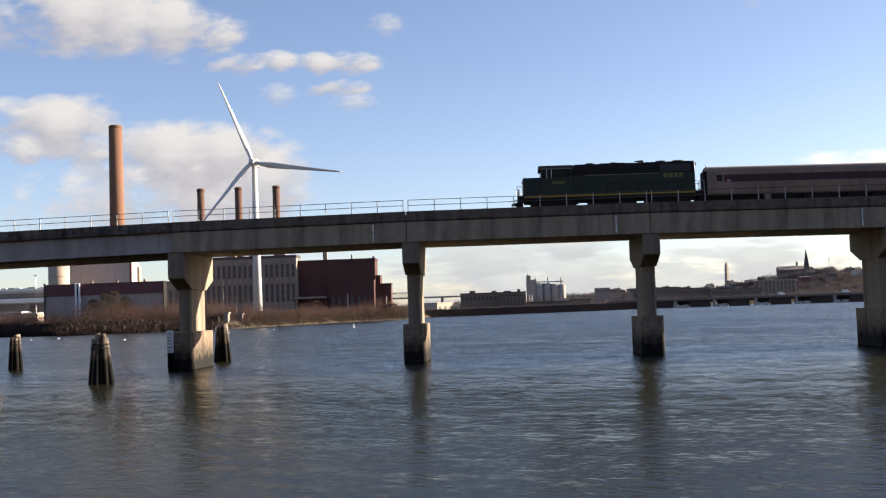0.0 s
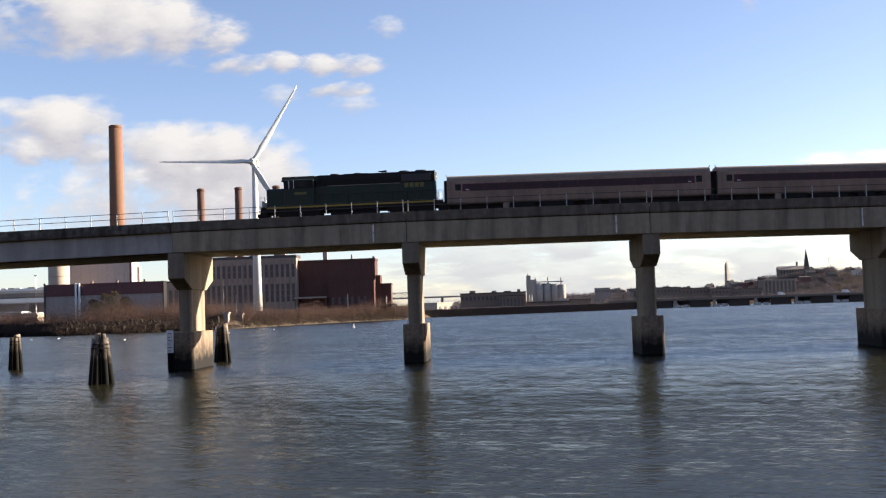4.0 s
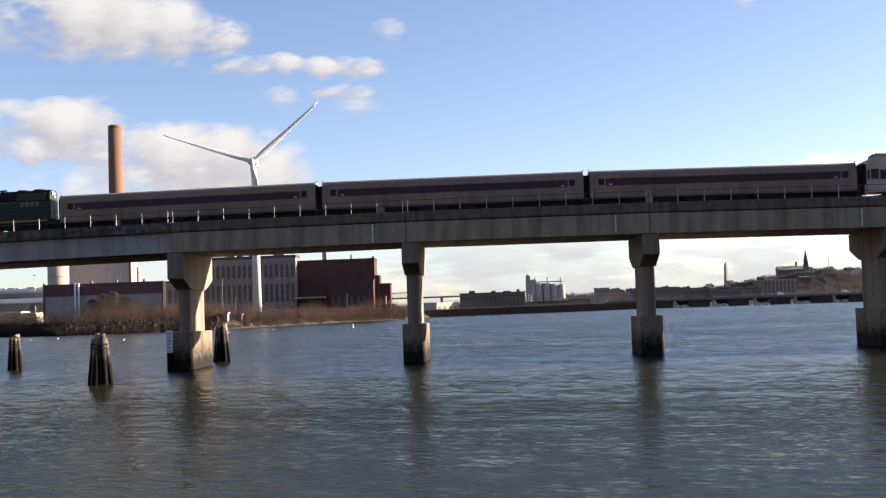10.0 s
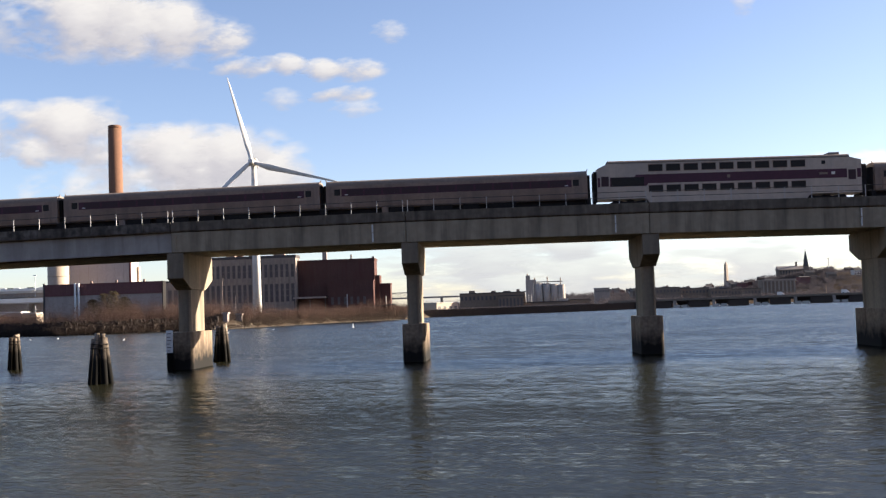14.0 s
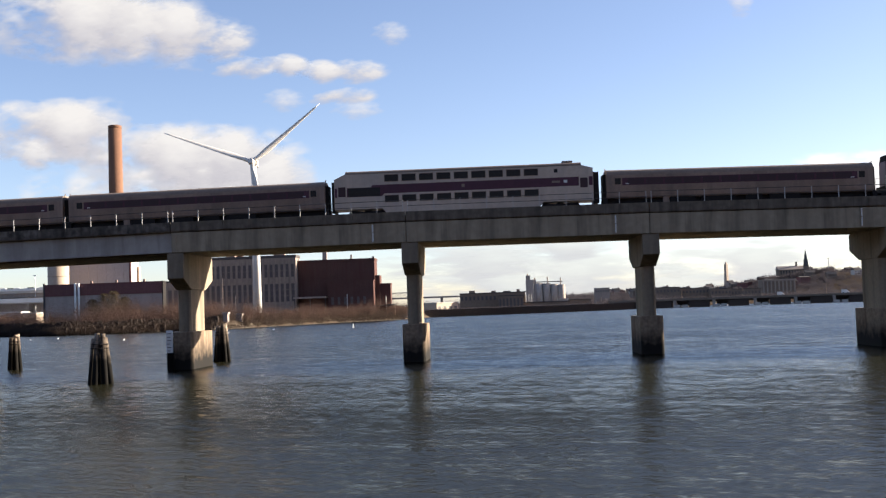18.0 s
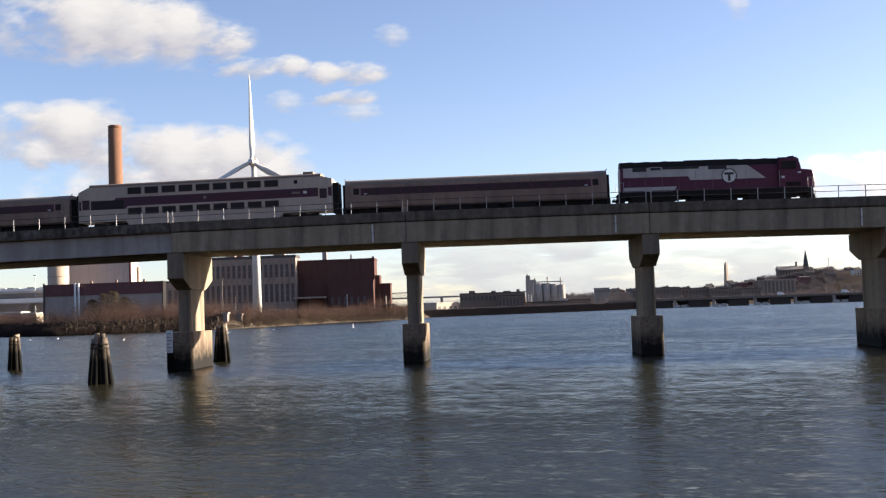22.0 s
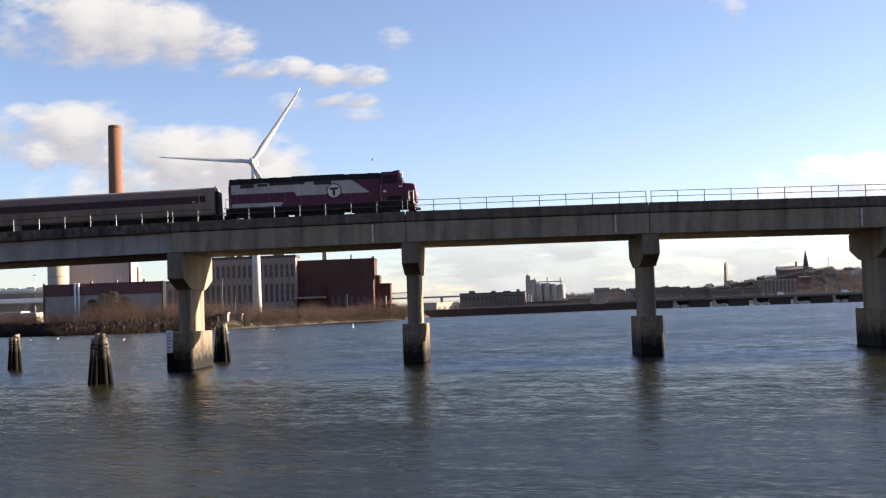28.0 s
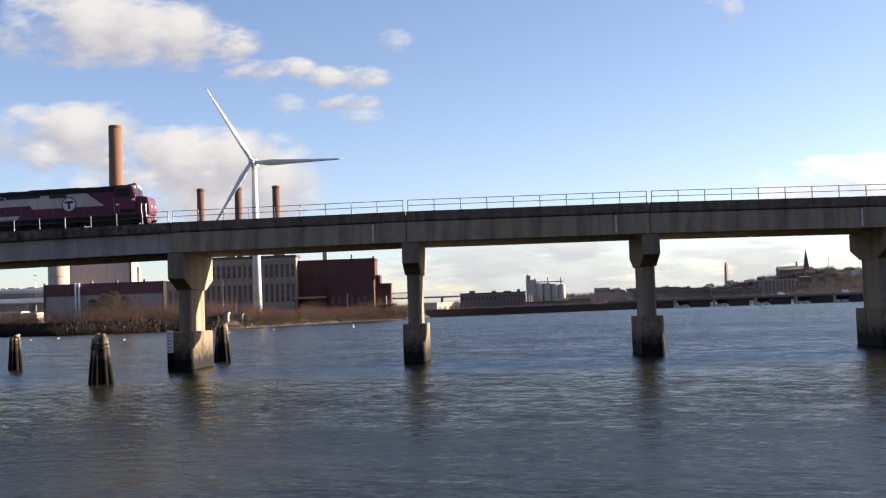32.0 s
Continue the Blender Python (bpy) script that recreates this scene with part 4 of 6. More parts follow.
# ---- in the water near the bridge ----
def dolphin(x, y, h, r, seed, label):
    """A cluster of timber piles leaning together, bound with wire near the head."""
    rnd = random.Random(seed)
    t = thing("mooring_dolphin", pose(x, y, 0), label, "mooring dolphin", "mooring dolphins")
    for k in range(10):
        a = k * math.tau / 7 + rnd.uniform(-0.22, 0.22)
        rb, rt = (r * rnd.uniform(1.3, 1.65), r * rnd.uniform(0.52, 0.68)) if k < 7 else (r * 0.6, r * 0.25)
        bm = bmesh.new()
        top = h + rnd.uniform(-0.4, 0.12)
        tube(bm, (math.cos(a) * rb, math.sin(a) * rb, -3.5), (math.cos(a) * rt, math.sin(a) * rt, top), 0.27, 0.19, 10)
        for v in bm.verts:
            v.co += Vector((rnd.uniform(-0.015, 0.015), rnd.uniform(-0.015, 0.015), rnd.uniform(-0.03, 0.03)))
        part("timber_post", bm, TIMBER, t)
    for z in (h * 0.80, h * 0.72):
        bm = bmesh.new()
        rr = r * (0.62 + 0.83 * (h - z) / (h + 3.5)) + 0.2
        for k in range(24):
            a0, a1 = k * math.tau / 24, (k + 1) * math.tau / 24
            tube(bm, (math.cos(a0) * rr, math.sin(a0) * rr, z), (math.cos(a1) * rr, math.sin(a1) * rr, z), 0.035, seg=5)
        part("wire_band", bm, SOOT, t)
    return t


dolphin(-43.1, 13.6, 3.75, 0.56, 1, "weathered timber pile dolphin, dark below the tide line")
dolphin(-22.9, -17.6, 3.85, 0.72, 2, "tall timber pile dolphin with sunlit heads")
dolphin(-22.0, 17.8, 4.0, 0.74, 3, "dark timber pile dolphin beside the bridge pier")


def tide_gauge():
    t = thing("tide_gauge", pose(-22.75, 0.75, 0), "white tide gauge board on a dark timber post", "gauge board")
    part("post", brick_box(-0.3, 0.32, 0.0, 0.35, -3.5, 3.3), TIMBER, t)
    b = part("board", brick_box(-0.32, 0.30, -0.05, 0.0, 1.65, 3.75), SIGN, t, "white board with black marks")
    for k in range(6):
        part("mark", brick_box(-0.22, 0.02 + 0.1 * (k % 2), -0.062, -0.05, 1.8 + k * 0.32, 1.87 + k * 0.32), INK, b)


tide_gauge()


def buoy():
    t = thing("marker_buoy", pose(-35.8, 241.9, 0), "small white marker buoy floating on the river", "buoy")
    bm = bmesh.new()
    tube(bm, (0, 0, -0.4), (0, 0, 0.32), 0.32, 0.32, 16)
    part("float", bm, WHITE, t)
    bm = bmesh.new()
    tube(bm, (0, 0, 0.32), (0, 0, 1.1), 0.2, 0.13, 12)
    part("tower", bm, WHITE, t)


buoy()


def gull(x, y, turn):
    t = thing("gull", pose(x, y, 0, 0, 0, turn), "white gull sitting on the water", "gull", "gulls on the river")
    bm = bmesh.new()
    bmesh.ops.create_uvsphere(bm, u_segments=10, v_segments=7, radius=0.22)
    for v in bm.verts:
        v.co = Vector((v.co.x * 1.35, v.co.y * 0.75, v.co.z * 0.7 + 0.08 + max(0, -v.co.x) * 0.25))
    part("body", bm, WHITE, t)
    bm = bmesh.new()
    bmesh.ops.create_uvsphere(bm, u_segments=8, v_segments=6, radius=0.085)
    for v in bm.verts:
        v.co += Vector((0.28, 0, 0.32))
    tube(bm, (0.22, 0, 0.15), (0.27, 0, 0.32), 0.08, 0.06, 8)
    part("head", bm, WHITE, t)
    bm = bmesh.new()
    tube(bm, (0.35, 0, 0.31), (0.46, 0, 0.29), 0.02, 0.008, 6)
    part("bill", bm, YELLOW, t)
    return t


for gx, gy, ga in ((-128, 210, 20), (-122, 207, 160), (-117, 214, 40), (-77, 196, 190), (-68, 214, 10), (-62, 250, 150), (-80, 160, 60)):
    gull(gx, gy, ga)


# ---- a gull on the wing beyond the bridge ----
GULL_PATH = [(0, -49.1, 27.6), (20, -35.2, 27.7), (25.5, -32.7, 29.0), (26.6, -30.0, 38.9), (27.5, -26.1, 44.4), (27.9, -24.4, 45.6), (28.3, -22.6, 46.0), (28.7, -20.5, 45.4), (29.1, -18.4, 44.3), (29.5, -16.1, 42.6), (29.9, -14.2, 40.2), (30.2, -13.1, 38.2), (30.6, -11.2, 34.7), (31.2, -8.3, 29.6), (32, -4.5, 27.4)]


def flying_gull():
    global bird, WINGS
    bird = thing("flying_gull", pose(GULL_PATH[0][1], 200, GULL_PATH[0][2]), "grey and white gull flying beyond the bridge", "gull")
    bm = bmesh.new()
    bmesh.ops.create_uvsphere(bm, u_segments=10, v_segments=7, radius=0.12)
    for v in bm.verts:
        v.co = Vector((v.co.x * 2.3, v.co.y, v.co.z * 0.9))
    tube(bm, (0.2, 0, 0.03), (0.36, 0, 0.05), 0.07, 0.03, 8)
    part("body", bm, GREYWALL, bird)
    bm = bmesh.new()
    prism(bm, [(-0.22, -0.03), (-0.46, -0.10), (-0.46, 0.10), (-0.22, 0.03)], "z", -0.01, 0.01)
    part("tail", bm, GREYWALL, bird)
    WINGS = []
    for sy in (-1, 1):
        bm = bmesh.new()
        prism(bm, [(0.12, 0.0), (0.16, sy * 0.35), (-0.02, sy * 0.72), (-0.06, sy * 0.70), (-0.06, sy * 0.35), (-0.12, 0.0)], "z", -0.012, 0.012)
        w = part("wing", bm, POWERWALL, bird, at=pose(0, sy * 0.08, 0.03))
        WINGS.append((w, sy))


flying_gull()


# ---- wind turbine ----
def turbine(x, y):
    global rotor, HUB
    t = thing("wind_turbine", pose(x, y, 0), "tall white three-bladed wind turbine on the far bank", "wind turbine")
    part("foundation", brick_box(-4, 4, -4, 4, 0.5, 3.6), PALE, t)
    bm = bmesh.new()
    tube(bm, (0, 0, 3.4), (0, 0, 71.7), 2.05, 1.15, 32)
    part("tower", bm, TURBINE, t)
    bm = bmesh.new()
    prism(bm, [(-1.6, 72.0), (-1.7, 75.2), (-1.3, 75.5), (1.3, 75.5), (1.7, 75.2), (1.6, 72.0)], "y", -2.6, 6.5)
    soften(bm, 0.3, 2)
    part("nacelle", bm, TURBINE, t, at=pose(0, 0, -0.6, 0, 0, 7.5))
    HUB = pose(-0.2, -3.87, 72.9, -8.2, 0, 7.5)
    bm = bmesh.new()
    tube(bm, (0, 1.2, 0), (0, -0.6, 0), 1.45, 1.5, 20)
    tube(bm, (0, -0.6, 0), (0, -1.7, 0), 1.5, 0.7, 20)
    rotor = part("rotor", bm, TURBINE, t)
    rotor.matrix_basis = HUB
    stations = ((1.0, 0.9, 0.9, 0.0), (3.5, 0.95, 0.85, 6.0), (8.0, 1.5, 0.5, 14.0), (14.0, 1.2, 0.36, 9.0), (22.0, 0.86, 0.25, 5.0), (30.0, 0.6, 0.16, 2.0), (37.5, 0.38, 0.10, 0.0), (40.4, 0.12, 0.04, 0.0))
    bm = bmesh.new()
    rings = []
    for r, c, d, tw in stations:
        q = Euler((0, 0, radians(tw + 20)))
        ring = []
        for k in range(14):
            a = k * math.tau / 14
            p = Vector((math.cos(a) * c + (c * 0.35 if r > 3 else 0), math.sin(a) * d, 0))
            p.rotate(q)
            ring.append(bm.verts.new((p.x, p.y - 0.0009 * r * r, r)))
        rings.append(ring)
    for a, b in zip(rings, rings[1:]):
        for k in range(14):
            f = bm.faces.new((a[k], a[(k + 1) % 14], b[(k + 1) % 14], b[k]))
            f.smooth = True
    bm.faces.new(rings[-1])
    blade = part("blade", bm, TURBINE, rotor, at=pose(0, 0, 0))
    twin(blade, pose(0, 0, 0, 0, 120, 0))
    twin(blade, pose(0, 0, 0, 0, 240, 0))


turbine(-97.5, 395)


# ---- the works on the far bank ----
def chimney(name, x, y, z0, z1, r0, r1, mat, cap, label, group=""):
    t = thing(name, pose(x, y, z0), label, "chimney", group)
    h = z1 - z0
    bm = bmesh.new()
    tube(bm, (0, 0, 0), (0, 0, h), r0, r1, 36)
    part("shaft", bm, mat, t)
    bm = bmesh.new()
    tube(bm, (0, 0, h - cap), (0, 0, h + 0.1), r1 * (1.012 if r0 > 3 else 1.02), r1 * (1.006 if r0 > 3 else 1.14), 36)
    tube(bm, (0, 0, h), (0, 0, h + 0.4), r1 * 0.9, r1 * 0.88, 28)
    part("cap", bm, mat, t)
    for q in (0.5,) if r0 < 3 else ():
        bm = bmesh.new()
        tube(bm, (0, 0, h * q), (0, 0, h * q + 0.5), r0 + (r1 - r0) * q + 0.06, seg=28)
        part("hoop", bm, mat, t)
    return t


chimney("tall_chimney", -189.9, 483, 2, 107.4, 4.1, 3.45, CHIMNEY, 1.2, "tall round buff-brown brick chimney")
for cx in (-154.6, -133.3, -112.0):
    chimney("boiler_stack", cx, 520, 30, 76.2, 2.15, 2.0, STACK, 1.3, "dark brown boiler stack with a flared rim", "boiler stacks")


def wall_block(t, name, x0, x1, y0, y1, z0, z1, mat, label=""):
    return part(name, brick_box(x0, x1, y0, y1, z0, z1), mat, t, label)


def panes(t, xs, w, z0, z1, y, bars=2, mat=GLASS, frame_mat=None):
    """A row of windows on a front that faces the river: a pane in a frame with glazing bars."""
    for x in xs:
        win = part("window", brick_box(x - w / 2, x + w / 2, y - 0.06, y + 0.1, z0, z1), mat, t)
        part("sill", brick_box(x - w / 2 - 0.12, x + w / 2 + 0.12, y - 0.22, y, z0 - 0.25, z0), frame_mat or GREYWALL, win)
        for k in range(1, bars + 1):
            z = z0 + (z1 - z0) * k / (bars + 1)
            part("glazing_bar", brick_box(x - w / 2, x + w / 2, y - 0.12, y - 0.06, z - 0.07, z + 0.07), frame_mat or GREYWALL, win)


def power_house():
    t = thing("power_house", pose(0, 470, 0), "long grey power house with two rows of tall windows", "factory")
    x0, x1 = -141.0, -93.2
    wall_block(t, "wall", x0, x1, 0, 12, 1.5, 34.2, POWERWALL)
    wall_block(t, "cornice", x0 - 0.4, x1 + 0.4, -0.4, 12.4, 33.6, 35.0, ROOFING)
    wall_block(t, "string_course", x0, x1, -0.25, 0, 21.6, 22.9, POWERWALL)
    xs = [x0 + 2.2 + k * 2.75 for k in range(17)]
    panes(t, [x for x in xs], 1.5, 23.8, 30.4, 0, 1, DUSTY, POWERWALL)
    panes(t, [x for x in xs], 1.6, 11.2, 20.4, 0, 2, DUSTY, POWERWALL)
    for k in range(18):
        x = x0 + 0.82 + k * 2.75
        part("pilaster", brick_box(x - 0.4, x + 0.4, -0.35, 0, 3, 32.4), POWERWALL, t)
    for x in (-130.0, -118.0, -104.0):
        wall_block(t, "roof_house", x, x + 4.5, 4, 9, 35, 37.2, POWERWALL)
    w = thing("boiler_annexe", pose(0, 470, 0), "low grey annexe beside the power house", "factory")
    wall_block(w, "wall", -164, -141.4, 2, 12, 1.5, 23.0, POWERWALL)
    wall_block(w, "roof", -164.4, -141.3, 1.6, 12.4, 23.0, 23.8, ROOFING)
    panes(w, [-162 + k * 3.0 for k in range(7)], 1.8, 10, 19, 2, 1, DUSTY, POWERWALL)


power_house()


def brick_works():
    t = thing("brick_works", pose(0, 512, 0), "big dark red brick works with a stepped end", "factory")
    wall_block(t, "wall", -101.5, -57.1, 0, 14, 1.5, 33.0, BRICK)
    wall_block(t, "parapet", -101.8, -56.8, -0.35, 14.3, 32.5, 33.8, BRICK)
    wall_block(t, "wall", -57.1, -54.6, 2, 12, 1.5, 24.4, BRICK)
    wall_block(t, "wall", -54.6, -48.9, 3, 11, 1.5, 19.4, BRICK)
    wall_block(t, "parapet", -54.7, -48.7, 2.8, 11.2, 18.9, 19.8, BRICK)
    wall_block(t, "string_course", -101.5, -57.0, -0.2, 0, 23.2, 23.8, BRICK)
    wall_block(t, "lower_wall", -82.0, -57.3, -6, 0, 1.5, 21.2, BRICK, "lower red brick wing")
    wall_block(t, "parapet", -82.3, -57.1, -6.2, 0, 21.2, 21.8, BRICK)
    panes(t, [-79.8 + k * 3.5 for k in range(6)], 1.4, 9, 13, -6, 1, DUSTY, BRICK)
    wall_block(t, "canopy", -100.9, -83.1, -8, 0, 12.8, 13.7, GREYWALL, "grey flat canopy")
    for x in (-100.4, -92.0, -83.7):
        wall_block(t, "canopy_post", x, x + 0.4, -7.8, -7.4, 2, 12.8, ROOFING)
    for x, w, z in ((-86.5, 2.4, 38.6), (-70.9, 0.8, 36.4), (-59.1, 1.4, 35.0)):
        wall_block(t, "roof_stack", x, x + w, 6, 6 + w, 33.4, z, GREYWALL)
    for x, z in ((-71.5, 14.5), (-50.5, 12.8)):
        bm = bmesh.new()
        tube(bm, (x, -8, 2), (x, -8, z), 0.28, 0.25, 8)
        part("vent_pipe", bm, PALE, t, "pale upright vent pipe")
    # the works stand close behind the power house
    k = 0.9416
    t.matrix_basis = pose(EYE.x * (1 - k), EYE.y * (1 - k), EYE.z * (1 - k)) @ Matrix.Scale(k, 4) @ pose(0, 512, 0)


brick_works()


def warehouse():
    t = thing("warehouse", pose(0, 330, 0), "long low warehouse, maroon above and grey below", "warehouse")
    wall_block(t, "lower_wall", -167.5, -120.9, 0, 3.5, 1.5, 14.8, WAREWALL, "grey block lower wall")
    wall_block(t, "upper_band", -167.7, -120.7, -0.3, 3.8, 14.8, 19.4, MAROON, "maroon metal upper band")
    for k in range(24):
        x = -166.5 + k * 1.95
        part("cladding_rib", brick_box(x, x + 0.12, -0.42, -0.3, 14.9, 19.3), MAROON, t)
    part("corner_post", brick_box(-167.9, -167.3, -0.5, 0.2, 1.5, 20.0), ROOFING, t)
    # dark panel added so the sunlit end wall does not show bright
    part("end_cladding", brick_box(-120.9, -120.55, -0.35, 3.85, 1.5, 19.45), BLACK, t, "dark panel added over the sunlit end")
    for x in (-154.9, -153.5):
        bm = bmesh.new()
        tube(bm, (x, -1.2, 3), (x, -1.2, 19.6), 0.42, 0.42, 10)
        part("silver_pipe", bm, WHITE, t, "shiny upright pipe on the front")
    for x in (-150, -140, -129):
        wall_block(t, "roof_vent", x, x + 0.8, 1.6, 2.4, 19.4, 20.4, SILVER)


warehouse()


def storage_tank():
    t = thing("storage_silo", pose(-191.2, 405, 1.5), "broad cream storage silo behind the warehouse", "silo")
    bm = bmesh.new()
    tube(bm, (0, 0, 0), (0, 0, 34), 4.7, 4.7, 36)
    part("drum", bm, CREAM, t)
    bm = bmesh.new()
    tube(bm, (0, 0, 34), (0, 0, 36), 4.75, 1.0, 36)
    part("cone_roof", bm, CREAM, t)
    for z in (8, 16, 24):
        bm = bmesh.new()
        tube(bm, (0, 0, z), (0, 0, z + 0.3), 4.82, seg=36)
        part("hoop", bm, CREAM, t)


storage_tank()


GREYWALL2 = surface("weathered_light_cladding", (0.48, 0.42, 0.39), (0.42, 0.37, 0.345), 0.8, scale=0.3)


def process_hall():
    t = thing("process_hall", pose(0, 420, 0), "tall pale windowless process hall with a red corner", "factory")
    wall_block(t, "wall", -193.5, -162.6, 0, 12.5, 1.5, 38.5, GREYWALL2)
    wall_block(t, "red_corner", -163.2, -162.3, -0.2, 0.6, 1.5, 38.6, MAROON, "red corner trim")
    # cream block added at the far corner of the sunlit end wall
    wall_block(t, "stair_tower", -162.6, -161.6, 9.5, 12.4, 1.5, 30, CREAM, "cream block at the sunlit end wall")
    wall_block(t, "roof_edge", -193.8, -162.3, -0.3, 12.8, 38.5, 39.1, PALE)
    for k in range(7):
        x = -191 + k * 4.2
        part("panel_joint", brick_box(x, x + 0.08, -0.04, 0, 2, 38.3), GREYWALL, t)


process_hall()


def elevated_road():
    """The viaduct and bright yard far beyond the warehouse."""
    t = thing("road_viaduct", pose(0, 700, 0), "pale elevated road on columns above a yard", "viaduct")
    wall_block(t, "deck", -520, -300, 0, 16, 26.4, 28.2, PALE)
    wall_block(t, "barrier", -520, -300, -0.3, 0.2, 28.2, 29.8, WHITE)
    # solid grey band stands for the shaded underside of the deck
    wall_block(t, "deck_girder", -520, -300, 1.5, 15, 23.4, 26.4, GREYWALL, "grey band standing for shade under the deck")
    wall_block(t, "lower_deck", -520, -300, -6, 0, 18.9, 19.8, PALE)
    wall_block(t, "lower_barrier", -520, -300, -6.4, -6, 19.6, 22.6, WHITE)
    # wall added to close off the bright sky under the deck
    wall_block(t, "retaining_wall", -520, -300, 12.5, 14, 1.5, 23.4, PALE, "pale filler wall added under the deck")
    for k in range(9):
        x = -515 + k * 26
        wall_block(t, "column", x, x + 2.4, 4, 12, 2, 23.4, PALE)
    for x, w, z, m in ((-352, 22, 15, PALE), (-331, 12, 12, PALE), (-371, 15, 12, CREAM), (-343, 9, 11, GREYWALL), (-316, 14, 12, GREYWALL), (-303, 9, 11, CREAM), (-386, 12, 13, PALE), (-322, 5, 11, WHITE)):
        s = thing("yard_shed", pose(x, 640, 0), "pale flat-roofed yard shed", "shed", "yard sheds")
        wall_block(s, "wall", -w / 2, w / 2, 0, 14, 2, z, m)
        wall_block(s, "roof", -w / 2 - 0.4, w / 2 + 0.4, -0.4, 14.4, z, z + 0.6, WHITE)
        panes(s, [-w / 2 + 2 + k * 3 for k in range(int((w - 3) // 3) + 1)], 1.6, z - 5, z - 3, 0, 0)
    for k in range(9):
        v = thing("delivery_van", pose(-362 + k * 5.6 + (k * 7 % 3), 705 + k % 2 * 4, 28.2), "white van on the elevated road" if k % 3 else "dark van on the elevated road", "van", "vans on the viaduct")
        bm = bmesh.new()
        prism(bm, [(-2.6, 0.4), (-2.6, 2.5), (1.2, 2.5), (2.1, 1.5), (2.7, 1.3), (2.7, 0.4)], "y", -1, 1)
        part("body", bm, WHITE if k % 3 else BLACK, v)
        for wx in (-1.6, 1.7):
            bm = bmesh.new()
            tube(bm, (wx, -1.05, 0.38), (wx, -0.8, 0.38), 0.38, seg=12)
            part("wheel", bm, BLACK, v)
    m = thing("lamp_mast", pose(-322.8, 698, 3), "slender grey lamp mast", "lamp mast")
    bm = bmesh.new()
    tube(bm, (0, 0, 0), (0, 0, 36), 0.3, 0.15, 8)
    part("pole", bm, GALV, m)
    part("head", brick_box(-1.2, 1.2, -0.4, 0.4, 35.5, 36.1), GALV, m)


elevated_road()


# ---- middle distance ----
def truss_bridge():
    t = thing("truss_bridge", pose(0, 900, 0), "distant grey steel truss bridge with a road viaduct", "bridge")
    wall_block(t, "deck", -140, 20, 0, 12, 14.4, 15.8, GREYWALL)
    wall_block(t, "top_chord", -130, -68, 0, 0.6, 19.6, 20.3, GREYWALL)
    for k in range(11):
        x = -129 + k * 6
        bm = bmesh.new()
        tube(bm, (x, 0.3, 15.6), (x, 0.3, 20), 0.25, seg=5)
        tube(bm, (x, 0.3, 15.6), (x + 6, 0.3, 20), 0.2, seg=5)
        tube(bm, (x + 6, 0.3, 15.6), (x, 0.3, 20), 0.2, seg=5)
        part("truss_bay", bm, GREYWALL, t)
    for k in range(7):
        wall_block(t, "pier", -136 + k * 24, -134 + k * 24, 2, 10, 2, 14.4, GREYWALL)


truss_bridge()


def low_block(name, label, x0, x1, y, d, z0, z1, mat, wins=0, wz=(0, 0), roof=ROOFING, cat="building"):
    t = thing(name, pose(0, y, 0), label, cat)
    wall_block(t, "wall", x0, x1, 0, d, z0, z1, mat)
    wall_block(t, "roof", x0 - 0.4, x1 + 0.4, -0.4, d + 0.4, z1, z1 + 0.6, roof)
    if wins:
        step = (x1 - x0) / wins
        panes(t, [x0 + (k + 0.5) * step for k in range(wins)], step * 0.5, wz[0], wz[1], 0, 0, DUSTY, mat)
    return t


shed = low_block("cream_shed", "low cream shed in the evening sun by the water", -11.0, 11.0, 0, 14, 2, 8.6, CREAM, 4, (4, 6.5), PALE)
shed.matrix_basis = pose(-25.5, 700, 0, 0, 0, 48)
lb = low_block("dock_building", "long dark brown dock building with a flat roof", -15, 28.5, 650, 25, 1, 13.8, DARKWALL, 16, (9.5, 12))
for x, w, z in ((-9, 4, 16.0), (6, 3, 15.6), (14, 5, 15.2), (23, 2, 16.0)):
    wall_block(lb, "roof_unit", x, x + w, 6, 10, 14.2, z, DARKWALL)
for x in (26.5, 28.6, 30.6, 32.4):
    bm = bmesh.new()
    tube(bm, (x, -1.2, 1), (x, -1.2, 11.4 + x % 2), 0.32, 0.3, 8)
    part("vent_pipe", bm, PALE, lb, "pale upright vent pipe")
low_block("pale_annexe", "pillared annexe of the dock building", 10.5, 27, 643, 6, 1, 11.5, TAN, 7, (4, 10), ROOFING)


SILOGREY = surface("weathered_silo_concrete", (0.43, 0.375, 0.335), (0.36, 0.315, 0.28), 0.85, scale=0.3, streak=(0.22, 0.19, 0.17), dirt=0.4)


